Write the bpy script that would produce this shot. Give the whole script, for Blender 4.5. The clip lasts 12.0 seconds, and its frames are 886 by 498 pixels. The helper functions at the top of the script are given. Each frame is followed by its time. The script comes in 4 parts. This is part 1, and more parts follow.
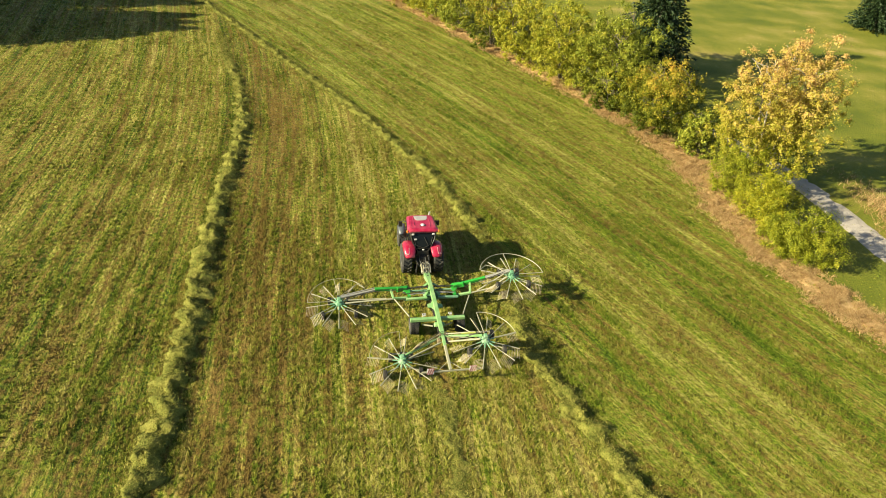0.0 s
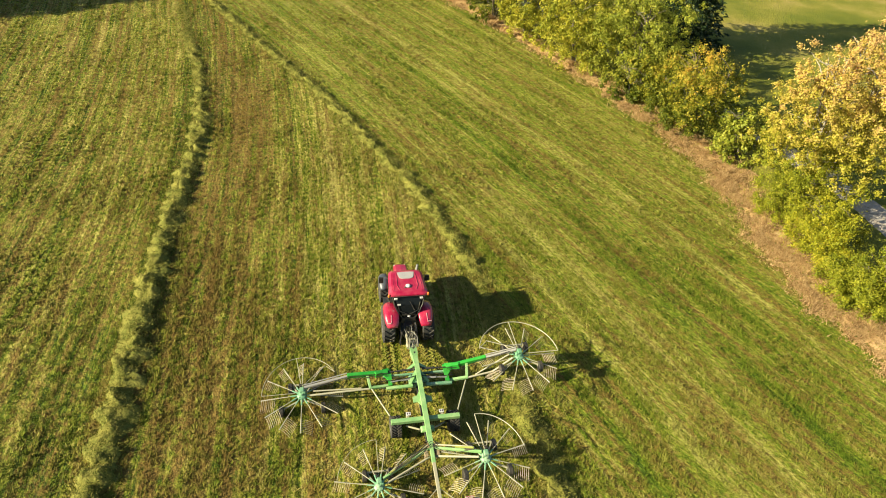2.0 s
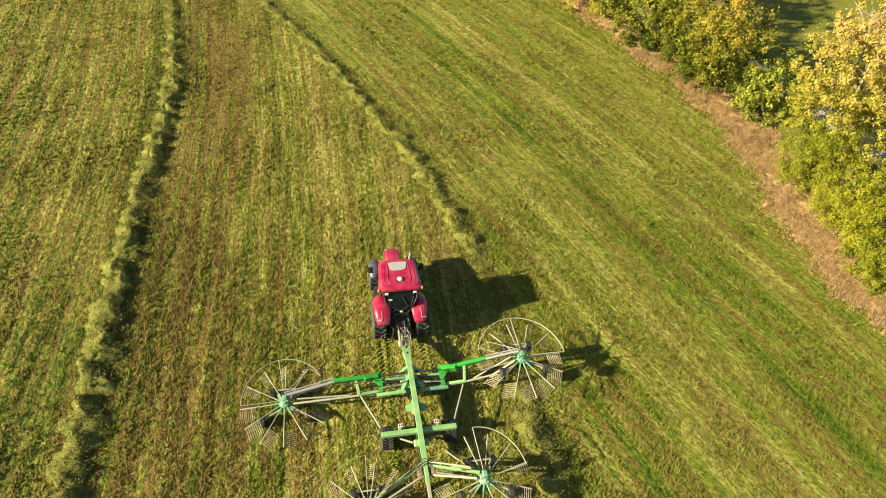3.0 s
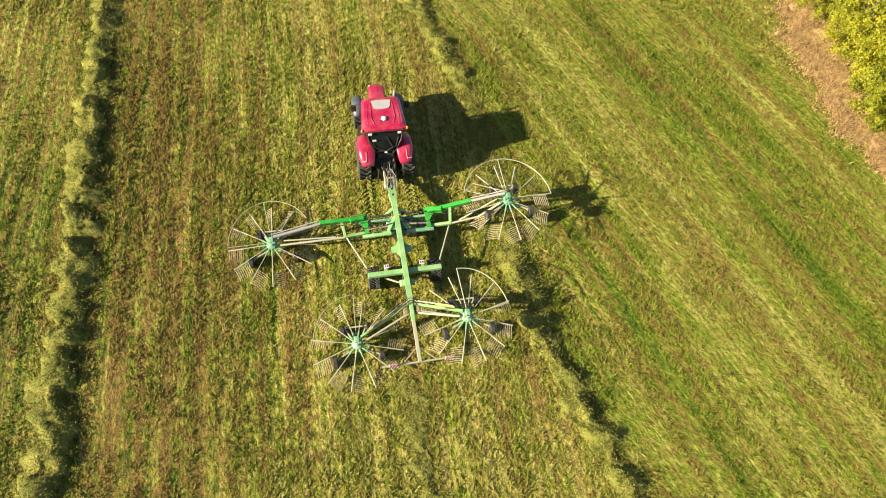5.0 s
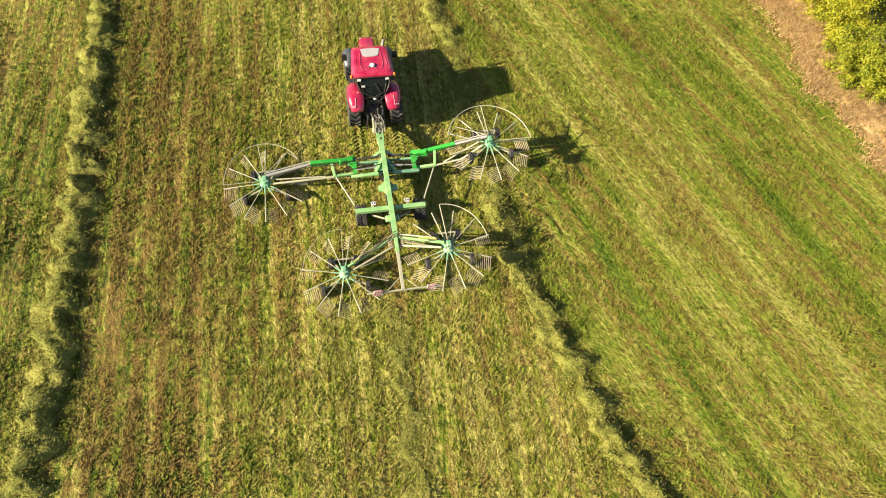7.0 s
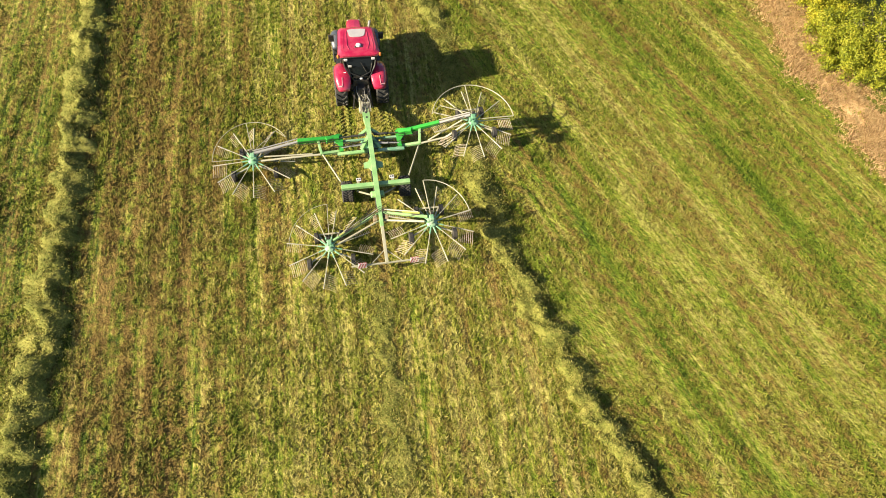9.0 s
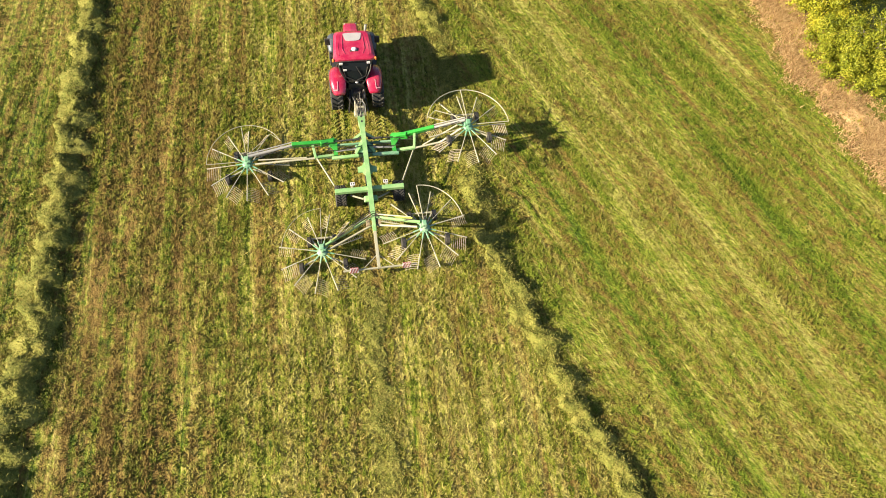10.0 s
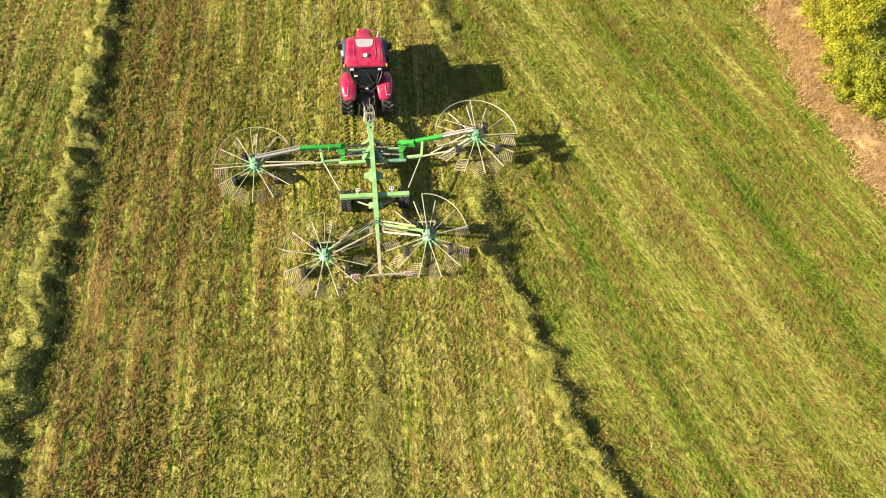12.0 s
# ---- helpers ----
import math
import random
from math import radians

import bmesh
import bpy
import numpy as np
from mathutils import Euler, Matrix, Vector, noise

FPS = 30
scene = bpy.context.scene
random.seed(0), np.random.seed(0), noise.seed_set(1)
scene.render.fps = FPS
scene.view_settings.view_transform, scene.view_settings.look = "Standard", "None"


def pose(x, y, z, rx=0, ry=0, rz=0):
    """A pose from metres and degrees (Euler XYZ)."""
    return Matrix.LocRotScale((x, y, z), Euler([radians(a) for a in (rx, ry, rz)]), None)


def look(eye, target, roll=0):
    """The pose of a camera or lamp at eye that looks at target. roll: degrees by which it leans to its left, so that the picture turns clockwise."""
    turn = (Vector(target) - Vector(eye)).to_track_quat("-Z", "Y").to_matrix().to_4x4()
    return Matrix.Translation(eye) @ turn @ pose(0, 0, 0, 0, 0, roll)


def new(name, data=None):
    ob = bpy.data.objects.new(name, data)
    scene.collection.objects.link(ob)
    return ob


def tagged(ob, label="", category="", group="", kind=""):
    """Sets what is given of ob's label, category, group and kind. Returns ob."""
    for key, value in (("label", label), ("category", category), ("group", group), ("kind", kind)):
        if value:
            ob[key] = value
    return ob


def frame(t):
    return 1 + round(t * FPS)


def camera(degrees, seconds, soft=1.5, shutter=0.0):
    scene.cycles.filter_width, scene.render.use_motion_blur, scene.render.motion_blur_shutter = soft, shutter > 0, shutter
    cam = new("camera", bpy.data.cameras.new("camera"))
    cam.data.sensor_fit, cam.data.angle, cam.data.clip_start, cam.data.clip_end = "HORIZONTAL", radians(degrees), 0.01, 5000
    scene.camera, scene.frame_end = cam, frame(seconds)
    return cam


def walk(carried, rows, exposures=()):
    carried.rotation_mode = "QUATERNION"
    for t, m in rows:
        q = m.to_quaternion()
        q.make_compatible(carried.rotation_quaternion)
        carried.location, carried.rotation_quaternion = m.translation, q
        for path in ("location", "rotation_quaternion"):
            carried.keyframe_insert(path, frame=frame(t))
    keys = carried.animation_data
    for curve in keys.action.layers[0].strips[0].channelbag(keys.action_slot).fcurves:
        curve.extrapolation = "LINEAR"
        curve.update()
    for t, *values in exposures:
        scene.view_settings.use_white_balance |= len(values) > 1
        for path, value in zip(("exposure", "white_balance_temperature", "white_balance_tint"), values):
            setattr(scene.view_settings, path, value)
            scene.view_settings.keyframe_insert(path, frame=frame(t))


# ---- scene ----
cam = camera(69.8, 12.0, soft=0.98)
PATH = [
    (0, -0.359, -31.303, 23.862, 54.957, -4.271, -0),
    (0.5, -0.223, -29.267, 23.958, 54.839, -4.281, -0.03),
    (1, -0.096, -26.649, 24.019, 54.278, -4.239, -0.023),
    (1.5, 0.038, -24.054, 24.024, 53.068, -4.233, -0.015),
    (2, 0.134, -21.56, 24.065, 50.274, -4.185, 0.037),
    (2.5, 0.23, -19.139, 24.111, 47.273, -4.151, 0.05),
    (4.5, 0.704, -15.618, 24.143, 30.785, -4.188, -0.108),
    (5, 0.897, -16.474, 24.162, 27.973, -4.171, -0.083),
    (5.5, 1.122, -17.35, 24.178, 27.996, -4.186, -0.122),
    (6, 1.321, -18.107, 24.178, 28.017, -4.189, -0.144),
    (6.5, 1.526, -18.808, 24.168, 28.061, -4.124, 0.35),
    (8.5, 2.269, -20.643, 24.255, 27.905, -4.097, 0.441),
    (9, 2.453, -20.651, 24.291, 27.906, -4.059, 0.426),
    (9.5, 2.677, -20.627, 24.317, 27.98, -4.1, 0.663),
    (10, 2.975, -20.429, 24.335, 27.937, -3.912, 1.168),
    (10.5, 3.18, -20.331, 24.354, 27.898, -3.723, 1.672),
    (11, 3.227, -20.329, 24.377, 27.955, -3.825, 2.639),
    (11.5, 3.26, -20.287, 24.387, 28.064, -4.107, 3.612),
    (12, 3.232, -20.244, 24.348, 28.303, -4.367, 3.747),
]
walk(cam, [(t, pose(*p)) for t, *p in PATH], [(0.0, 1.47, 6750, 1), (2.5, 1.48, 6700, 5), (5.0, 1.68, 6550, 9), (8.5, 1.76, 6450, 12), (12.0, 1.83, 6400, 15)])

# ---- light ----
SUN_EL, SUN_DIR = radians(24.7), Vector((-0.949, -0.316, 0.0))
world = bpy.data.worlds.new("sky")
scene.world = world
world.use_nodes = True
wn = world.node_tree.nodes
sky = wn.new("ShaderNodeTexSky")
sky.sky_type, sky.sun_disc = "NISHITA", False
sky.sun_elevation, sky.sun_rotation = SUN_EL, math.atan2(SUN_DIR.x, SUN_DIR.y)
wn["Background"].inputs["Strength"].default_value = 0.052
world.node_tree.links.new(sky.outputs["Color"], wn["Background"].inputs["Color"])
sun = new("sun", bpy.data.lights.new("sun", "SUN"))
sun.data.energy, sun.data.angle, sun.data.color = 5.0, radians(0.6), (1.0, 0.89, 0.64)
sun_from = SUN_DIR.normalized() * math.cos(SUN_EL) + Vector((0, 0, math.sin(SUN_EL)))
sun.matrix_world = look(sun_from * 80, (0, 0, 0))

# ---- materials ----
def material(name, rough=0.8, metal=0.0):
    m = bpy.data.materials.new(name)
    m.use_nodes = True
    b = m.node_tree.nodes["Principled BSDF"]
    b.inputs["Roughness"].default_value, b.inputs["Metallic"].default_value = rough, metal
    return m, m.node_tree, b


def node(tree, kind, **values):
    n = tree.nodes.new("ShaderNode" + kind)
    for key, value in values.items():
        n.inputs[key.replace("_", " ")].default_value = value
    return n


def ramp(tree, source, stops):
    r = tree.nodes.new("ShaderNodeValToRGB")
    e = r.color_ramp.elements
    while len(e) < len(stops):
        e.new(0.5)
    for one, (at, col) in zip(e, stops):
        one.position, one.color = at, (*col, 1)
    tree.links.new(source, r.inputs["Fac"])
    return r.outputs["Color"]


def mix(tree, fac, a, b, how="MIX"):
    n = tree.nodes.new("ShaderNodeMix")
    n.data_type, n.blend_type = "RGBA", how
    for sock, value in ((n.inputs[0], fac), (n.inputs[6], a), (n.inputs[7], b)):
        if isinstance(value, (int, float)):
            sock.default_value = value
        elif isinstance(value, tuple):
            sock.default_value = (*value, 1)
        else:
            tree.links.new(value, sock)
    return n.outputs[2]


def noise_tex(tree, vector, scale, detail=3.0, rough=0.55, stretch=None):
    n = node(tree, "TexNoise", Scale=scale, Detail=detail, Roughness=rough)
    if stretch:
        mp = tree.nodes.new("ShaderNodeMapping")
        mp.inputs["Scale"].default_value = stretch
        tree.links.new(vector, mp.inputs["Vector"])
        vector = mp.outputs["Vector"]
    tree.links.new(vector, n.inputs["Vector"])
    return n.outputs["Fac"]


def bump(tree, bsdf, height, strength, distance):
    n = node(tree, "Bump", Strength=strength, Distance=distance)
    tree.links.new(height, n.inputs["Height"])
    tree.links.new(n.outputs["Normal"], bsdf.inputs["Normal"])


def paint(name, col, rough=0.4, metal=0.0, wear=(0.25, 0.2, 0.12), dirt=0.35, coat=0.0):
    """Painted or bare metal, plastic or rubber with dust and small scuffs."""
    m, tr, b = material(name, rough, metal)
    co = tr.nodes.new("ShaderNodeTexCoord").outputs["Object"]
    big, fine = noise_tex(tr, co, 2.3, 4), noise_tex(tr, co, 26.0, 5, 0.7)
    tint = mix(tr, ramp(tr, big, [(0.35, (0, 0, 0)), (0.75, (1, 1, 1))]), tuple(c * 0.86 for c in col), tuple(min(1, c * 1.1) for c in col))
    mask = ramp(tr, mix(tr, 0.5, big, fine), [(0.46, (0, 0, 0)), (0.72, (dirt, dirt, dirt))])
    tr.links.new(mix(tr, mask, tint, wear), b.inputs["Base Color"])
    r = ramp(tr, fine, [(0.3, (rough * 0.8,) * 3), (0.8, (min(1, rough * 1.35),) * 3)])
    tr.links.new(r, b.inputs["Roughness"])
    b.inputs["Coat Weight"].default_value = coat
    bump(tr, b, fine, 0.15, 0.004)
    return m


LANE_STOPS = [(0.2, (0.046, 0.08, 0.005)), (0.4, (0.128, 0.168, 0.011)), (0.58, (0.232, 0.242, 0.028)), (0.86, (0.43, 0.375, 0.098))]
FRESH_STOPS = [(0.08, (0.056, 0.1, 0.007)), (0.4, (0.134, 0.19, 0.013)), (0.66, (0.228, 0.25, 0.028)), (1.0, (0.38, 0.35, 0.085))]



def thin_leaf(tr, b, col, share):
    """Lets light through a thin blade or leaf."""
    thin = tr.nodes.new("ShaderNodeBsdfTranslucent")
    tr.links.new(col, thin.inputs["Color"])
    mx = tr.nodes.new("ShaderNodeMixShader")
    mx.inputs[0].default_value = share
    tr.links.new(b.outputs[0], mx.inputs[1])
    tr.links.new(thin.outputs[0], mx.inputs[2])
    tr.links.new(mx.outputs[0], tr.nodes["Material Output"].inputs["Surface"])


def field_material(name, blades):
    """Mown grass in lanes: the map's u runs across the lanes in metres, v along them."""
    m, tr, b = material(name, 0.75)
    uv = tr.nodes.new("ShaderNodeUVMap")
    uv.uv_map = "lanes"
    co = uv.outputs["UV"]
    lanes = noise_tex(tr, co, 1.0, 3, 0.6, (0.8, 0.012, 1))
    rows = noise_tex(tr, co, 1.0, 3, 0.65, (4.2, 0.1, 1))
    lines = noise_tex(tr, co, 1.0, 3, 0.6, (8.5, 0.45, 1))
    patch = noise_tex(tr, co, 0.9, 5, 0.65)
    clump = noise_tex(tr, co, 1.0, 2, 0.5, (6.5, 3.6, 1))
    add = mix(tr, 0.55, lanes, rows)
    add = mix(tr, 0.36, add, lines)
    add = mix(tr, 0.16, add, patch)
    add = mix(tr, 0.25, add, clump)
    wide = tr.nodes.new("ShaderNodeMath")
    wide.operation = "MULTIPLY_ADD"
    wide.inputs[1].default_value, wide.inputs[2].default_value = 5.0, -2.09
    tr.links.new(add, wide.inputs[0])
    add = wide.outputs[0]
    # greener beside the first row of hay, more straw towards the second
    sep = tr.nodes.new("ShaderNodeSeparateXYZ")
    tr.links.new(co, sep.inputs[0])
    across = tr.nodes.new("ShaderNodeMapRange")
    for k, v in enumerate((-5.0, 30.0, 0.0, 1.0)):
        across.inputs[k + 1].default_value = v
    tr.links.new(sep.outputs["X"], across.inputs[0])
    turn = ramp(tr, across.outputs[0], [(p, (g, g, g)) for p, g in ((0.05, 0.03), (0.1, -0.01), (0.17, -0.02), (0.24, -0.03), (0.31, 0.05), (0.39, 0.16), (0.47, 0.25), (0.57, 0.26), (0.85, 0.24), (1.0, 0.19))])
    fresh = tr.nodes.new("ShaderNodeMath")
    fresh.operation = "GREATER_THAN"
    fresh.inputs[1].default_value = 120.0
    tr.links.new(sep.outputs["Y"], fresh.inputs[0])
    # wide light and dark swaths beyond both rows of hay
    outer = tr.nodes.new("ShaderNodeMath")
    outer.operation = "LESS_THAN"
    outer.inputs[1].default_value = 0.5
    tr.links.new(sep.outputs["X"], outer.inputs[0])
    sides = tr.nodes.new("ShaderNodeMath")
    tr.links.new(fresh.outputs[0], sides.inputs[0])
    tr.links.new(outer.outputs[0], sides.inputs[1])
    bands = tr.nodes.new("ShaderNodeMath")
    bands.operation = "MULTIPLY_ADD"
    bands.inputs[1].default_value, bands.inputs[2].default_value = 1.0, -0.46
    tr.links.new(noise_tex(tr, co, 1.0, 2, 0.6, (0.6, 0.007, 1)), bands.inputs[0])
    wide_bands = tr.nodes.new("ShaderNodeMath")
    wide_bands.operation = "MULTIPLY_ADD"
    tr.links.new(bands.outputs[0], wide_bands.inputs[0])
    tr.links.new(sides.outputs[0], wide_bands.inputs[1])
    tr.links.new(add, wide_bands.inputs[2])
    add = wide_bands.outputs[0]
    shift = tr.nodes.new("ShaderNodeMath")
    tr.links.new(add, shift.inputs[0])
    tr.links.new(turn, shift.inputs[1])
    add = shift.outputs[0]
    if blades:
        g = tr.nodes.new("ShaderNodeNewGeometry")
        add = mix(tr, 0.06, add, g.outputs["Random Per Island"])
    col = mix(tr, fresh.outputs[0], ramp(tr, add, LANE_STOPS), ramp(tr, add, FRESH_STOPS))
    # brown thatch shows in streaks, most of all in the worked lanes
    streak = noise_tex(tr, co, 1.0, 4, 0.7, (2.2, 0.07, 1))
    blot = noise_tex(tr, co, 2.4, 5, 0.7)
    worn = mix(tr, 0.5, streak, blot)
    zone = ramp(tr, across.outputs[0], [(p, (g0, g0, g0)) for p, g0 in ((0.07, 0.02), (0.14, 0.01), (0.2, 0.04), (0.26, 0.065), (0.33, 0.04), (0.4, 0.0), (0.8, 0.0), (1.0, 0.005))])
    more = tr.nodes.new("ShaderNodeMath")
    tr.links.new(worn, more.inputs[0])
    tr.links.new(zone, more.inputs[1])
    soil = ramp(tr, more.outputs[0], [(0.48, (0, 0, 0)), (0.6, (0.85, 0.85, 0.85))])
    col = mix(tr, soil, col, (0.22, 0.132, 0.036))
    if blades:
        # blades in a tuft share much of their shading
        soft = tr.nodes.new("ShaderNodeVectorMath")
        soft.operation = "MULTIPLY_ADD"
        soft.inputs[1].default_value, soft.inputs[2].default_value = (0.3, 0.3, 0.3), (0, 0, 0.8)
        tr.links.new(g.outputs["Normal"], soft.inputs[0])
        unit = tr.nodes.new("ShaderNodeVectorMath")
        unit.operation = "NORMALIZE"
        tr.links.new(soft.outputs[0], unit.inputs[0])
        tr.links.new(unit.outputs[0], b.inputs["Normal"])
        thin_leaf(tr, b, col, 0.08)
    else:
        # shade of the gaps between tufts, put into the ground colour as dark mottle
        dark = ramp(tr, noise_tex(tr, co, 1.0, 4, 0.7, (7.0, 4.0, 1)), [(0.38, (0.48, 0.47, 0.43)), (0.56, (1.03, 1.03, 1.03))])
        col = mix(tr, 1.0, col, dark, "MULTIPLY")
        bump(tr, b, mix(tr, 0.5, clump, noise_tex(tr, co, 12.0, 4, 0.75)), 1.0, 0.22)
    tr.links.new(col, b.inputs["Base Color"])
    b.inputs["Specular IOR Level"].default_value = 0.15
    return m


def straw_material(name, stops, islands=True, soft=0.35):
    m, tr, b = material(name, 0.8)
    co = tr.nodes.new("ShaderNodeTexCoord").outputs["Object"]
    fac = noise_tex(tr, co, 1.6, 4, 0.65)
    fine = noise_tex(tr, co, 16.0, 4, 0.7)
    fac = mix(tr, 0.45, fac, fine)
    if islands:
        g = tr.nodes.new("ShaderNodeNewGeometry")
        fac = mix(tr, soft, fac, g.outputs["Random Per Island"])
    col = ramp(tr, fac, stops)
    tr.links.new(col, b.inputs["Base Color"])
    b.inputs["Specular IOR Level"].default_value = 0.15
    if not islands:
        bump(tr, b, fine, 1.0, 0.08)
    else:
        thin_leaf(tr, b, col, 0.3)
    return m


def leaf_material(name, stops, glow=0.35, climb=0.0):
    """Thin leaves: each its own tint, with light passing through."""
    m, tr, b = material(name, 0.55)
    g = tr.nodes.new("ShaderNodeNewGeometry")
    co = tr.nodes.new("ShaderNodeTexCoord").outputs["Object"]
    fac = mix(tr, 0.22, noise_tex(tr, co, 0.8, 4, 0.7), g.outputs["Random Per Island"])
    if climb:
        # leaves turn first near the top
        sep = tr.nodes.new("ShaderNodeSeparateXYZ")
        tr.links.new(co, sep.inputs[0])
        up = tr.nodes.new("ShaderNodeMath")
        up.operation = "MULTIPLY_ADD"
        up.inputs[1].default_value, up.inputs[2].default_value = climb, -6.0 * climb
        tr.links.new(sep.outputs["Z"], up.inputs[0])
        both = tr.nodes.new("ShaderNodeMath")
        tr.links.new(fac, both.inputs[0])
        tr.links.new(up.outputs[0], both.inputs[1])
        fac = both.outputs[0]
    col = ramp(tr, fac, stops)
    tr.links.new(col, b.inputs["Base Color"])
    b.inputs["Specular IOR Level"].default_value = 0.25
    thin_leaf(tr, b, col, glow)
    return m


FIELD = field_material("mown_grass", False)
BLADES = field_material("grass_blades", True)
HAY_STOPS = [(0.3, (0.06, 0.073, 0.012)), (0.44, (0.145, 0.152, 0.027)), (0.58, (0.24, 0.222, 0.05)), (0.74, (0.36, 0.29, 0.085))]
HAY = straw_material("raked_hay", HAY_STOPS, False)
STRANDS = straw_material("hay_strands", HAY_STOPS)
DRY_STOPS = [(0.28, (0.12, 0.068, 0.028)), (0.41, (0.33, 0.2, 0.085)), (0.52, (0.52, 0.345, 0.165)), (0.65, (0.62, 0.45, 0.235)), (0.78, (0.34, 0.31, 0.06))]
DRY = straw_material("dry_verge", DRY_STOPS, False)
DRY_BLADES = straw_material("dry_blades", DRY_STOPS)


def pasture_material():
    """Grazed grass with wide mowing arcs and worn patches."""
    m, tr, b = material("pasture_grass", 0.8)
    co = tr.nodes.new("ShaderNodeTexCoord").outputs["Object"]
    mp = tr.nodes.new("ShaderNodeMapping")
    mp.inputs["Location"].default_value = (-62, -18, 0)
    tr.links.new(co, mp.inputs["Vector"])
    arcs = node(tr, "TexWave", Scale=0.045, Distortion=14.0, Detail=3.0)
    arcs.inputs["Detail Scale"].default_value = 0.4
    arcs.wave_type = "RINGS"
    tr.links.new(mp.outputs["Vector"], arcs.inputs["Vector"])
    fac = mix(tr, 0.1, noise_tex(tr, co, 0.09, 5, 0.65), arcs.outputs["Fac"])
    fine = noise_tex(tr, co, 5.0, 5, 0.7)
    fac = mix(tr, 0.3, fac, fine)
    col = ramp(tr, fac, [(0.36, (0.08, 0.106, 0.012)), (0.48, (0.146, 0.156, 0.018)), (0.56, (0.22, 0.2, 0.034)), (0.66, (0.35, 0.265, 0.09))])
    tr.links.new(col, b.inputs["Base Color"])
    b.inputs["Specular IOR Level"].default_value = 0.15
    bump(tr, b, fine, 1.0, 0.12)
    return m


PASTURE = pasture_material()
GRAVEL = straw_material("gravel_road", [(0.3, (0.3, 0.245, 0.205)), (0.5, (0.46, 0.4, 0.355)), (0.7, (0.55, 0.49, 0.44))], False)
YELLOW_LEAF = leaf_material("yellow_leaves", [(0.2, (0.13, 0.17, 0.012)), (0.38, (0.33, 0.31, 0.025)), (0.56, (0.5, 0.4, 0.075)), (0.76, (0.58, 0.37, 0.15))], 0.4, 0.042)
LIME_LEAF = leaf_material("lime_leaves", [(0.28, (0.1, 0.13, 0.012)), (0.43, (0.27, 0.285, 0.025)), (0.57, (0.44, 0.41, 0.045)), (0.75, (0.56, 0.43, 0.075))], 0.45)
GREEN_LEAF = leaf_material("green_leaves", [(0.28, (0.07, 0.1, 0.012)), (0.43, (0.21, 0.245, 0.026)), (0.58, (0.37, 0.375, 0.05)), (0.75, (0.5, 0.42, 0.075))], 0.45)
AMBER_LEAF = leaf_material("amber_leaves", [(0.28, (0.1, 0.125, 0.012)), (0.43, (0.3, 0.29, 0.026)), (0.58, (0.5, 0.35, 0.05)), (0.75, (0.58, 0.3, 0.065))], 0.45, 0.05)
FRESH_LEAF = leaf_material("fresh_lime_leaves", [(0.28, (0.06, 0.09, 0.009)), (0.43, (0.19, 0.22, 0.016)), (0.57, (0.33, 0.335, 0.026)), (0.75, (0.48, 0.4, 0.045))], 0.45)
GOLD_LEAF = leaf_material("golden_leaves", [(0.26, (0.08, 0.11, 0.009)), (0.42, (0.24, 0.255, 0.016)), (0.58, (0.39, 0.365, 0.025)), (0.76, (0.58, 0.41, 0.045))], 0.4)
NEEDLES = leaf_material("spruce_needles", [(0.25, (0.01, 0.02, 0.007)), (0.6, (0.025, 0.045, 0.014)), (0.85, (0.05, 0.07, 0.018))], 0.1)
BARK = straw_material("bark", [(0.3, (0.09, 0.07, 0.05)), (0.6, (0.2, 0.17, 0.13))], False)
PALE_BARK = straw_material("pale_bark", [(0.3, (0.2, 0.17, 0.13)), (0.6, (0.4, 0.36, 0.3))], False)
WOOD = straw_material("grey_wood", [(0.3, (0.2, 0.16, 0.12)), (0.6, (0.42, 0.36, 0.28))], False)
RED = paint("red_paint", (0.35, 0.006, 0.043), 0.3, 0.0, (0.46, 0.17, 0.17), 0.45, 0.8)
BLACK = paint("black_plastic", (0.014, 0.014, 0.015), 0.5)
DARK = paint("dark_iron", (0.035, 0.035, 0.036), 0.55, 0.3)
TYRE = paint("tyre_rubber", (0.02, 0.02, 0.02), 0.8, 0.0, (0.16, 0.13, 0.08), 0.5)
RIM = paint("grey_rim", (0.4, 0.4, 0.4), 0.45, 0.2)
GREY = paint("grey_mudguard", (0.05, 0.062, 0.085), 0.4)
STEEL = paint("steel", (0.33, 0.32, 0.3), 0.38, 0.3)
SKYLIGHT = paint("milky_roof_window", (0.36, 0.34, 0.34), 0.25)
BRIGHT = paint("bright_green_paint", (0.025, 0.28, 0.03), 0.35, 0.0, (0.2, 0.3, 0.1), 0.25, 0.3)
FADED = paint("faded_green_paint", (0.2, 0.38, 0.14), 0.45, 0.0, (0.36, 0.4, 0.22), 0.8)
HUBS = paint("hub_green_paint", (0.13, 0.3, 0.17), 0.5, 0.0, (0.4, 0.42, 0.28), 0.9)
CREAM = paint("dusty_galvanised", (0.36, 0.34, 0.24), 0.5, 0.1, (0.27, 0.22, 0.12), 0.6)
YELLOW = paint("faded_yellow_plastic", (0.24, 0.28, 0.05), 0.5, 0.0, (0.25, 0.2, 0.1), 0.8)
TINES = paint("tine_wire", (0.46, 0.37, 0.26), 0.5, 0.1)
WHITE = paint("white_plastic", (0.62, 0.6, 0.6), 0.4)
PINK = paint("faded_lamp", (0.55, 0.26, 0.28), 0.3)
AMBER = paint("amber_lens", (0.75, 0.2, 0.03), 0.2)
RUST = paint("rusty_iron", (0.22, 0.15, 0.09), 0.8, 0.0, (0.33, 0.29, 0.16), 0.9)
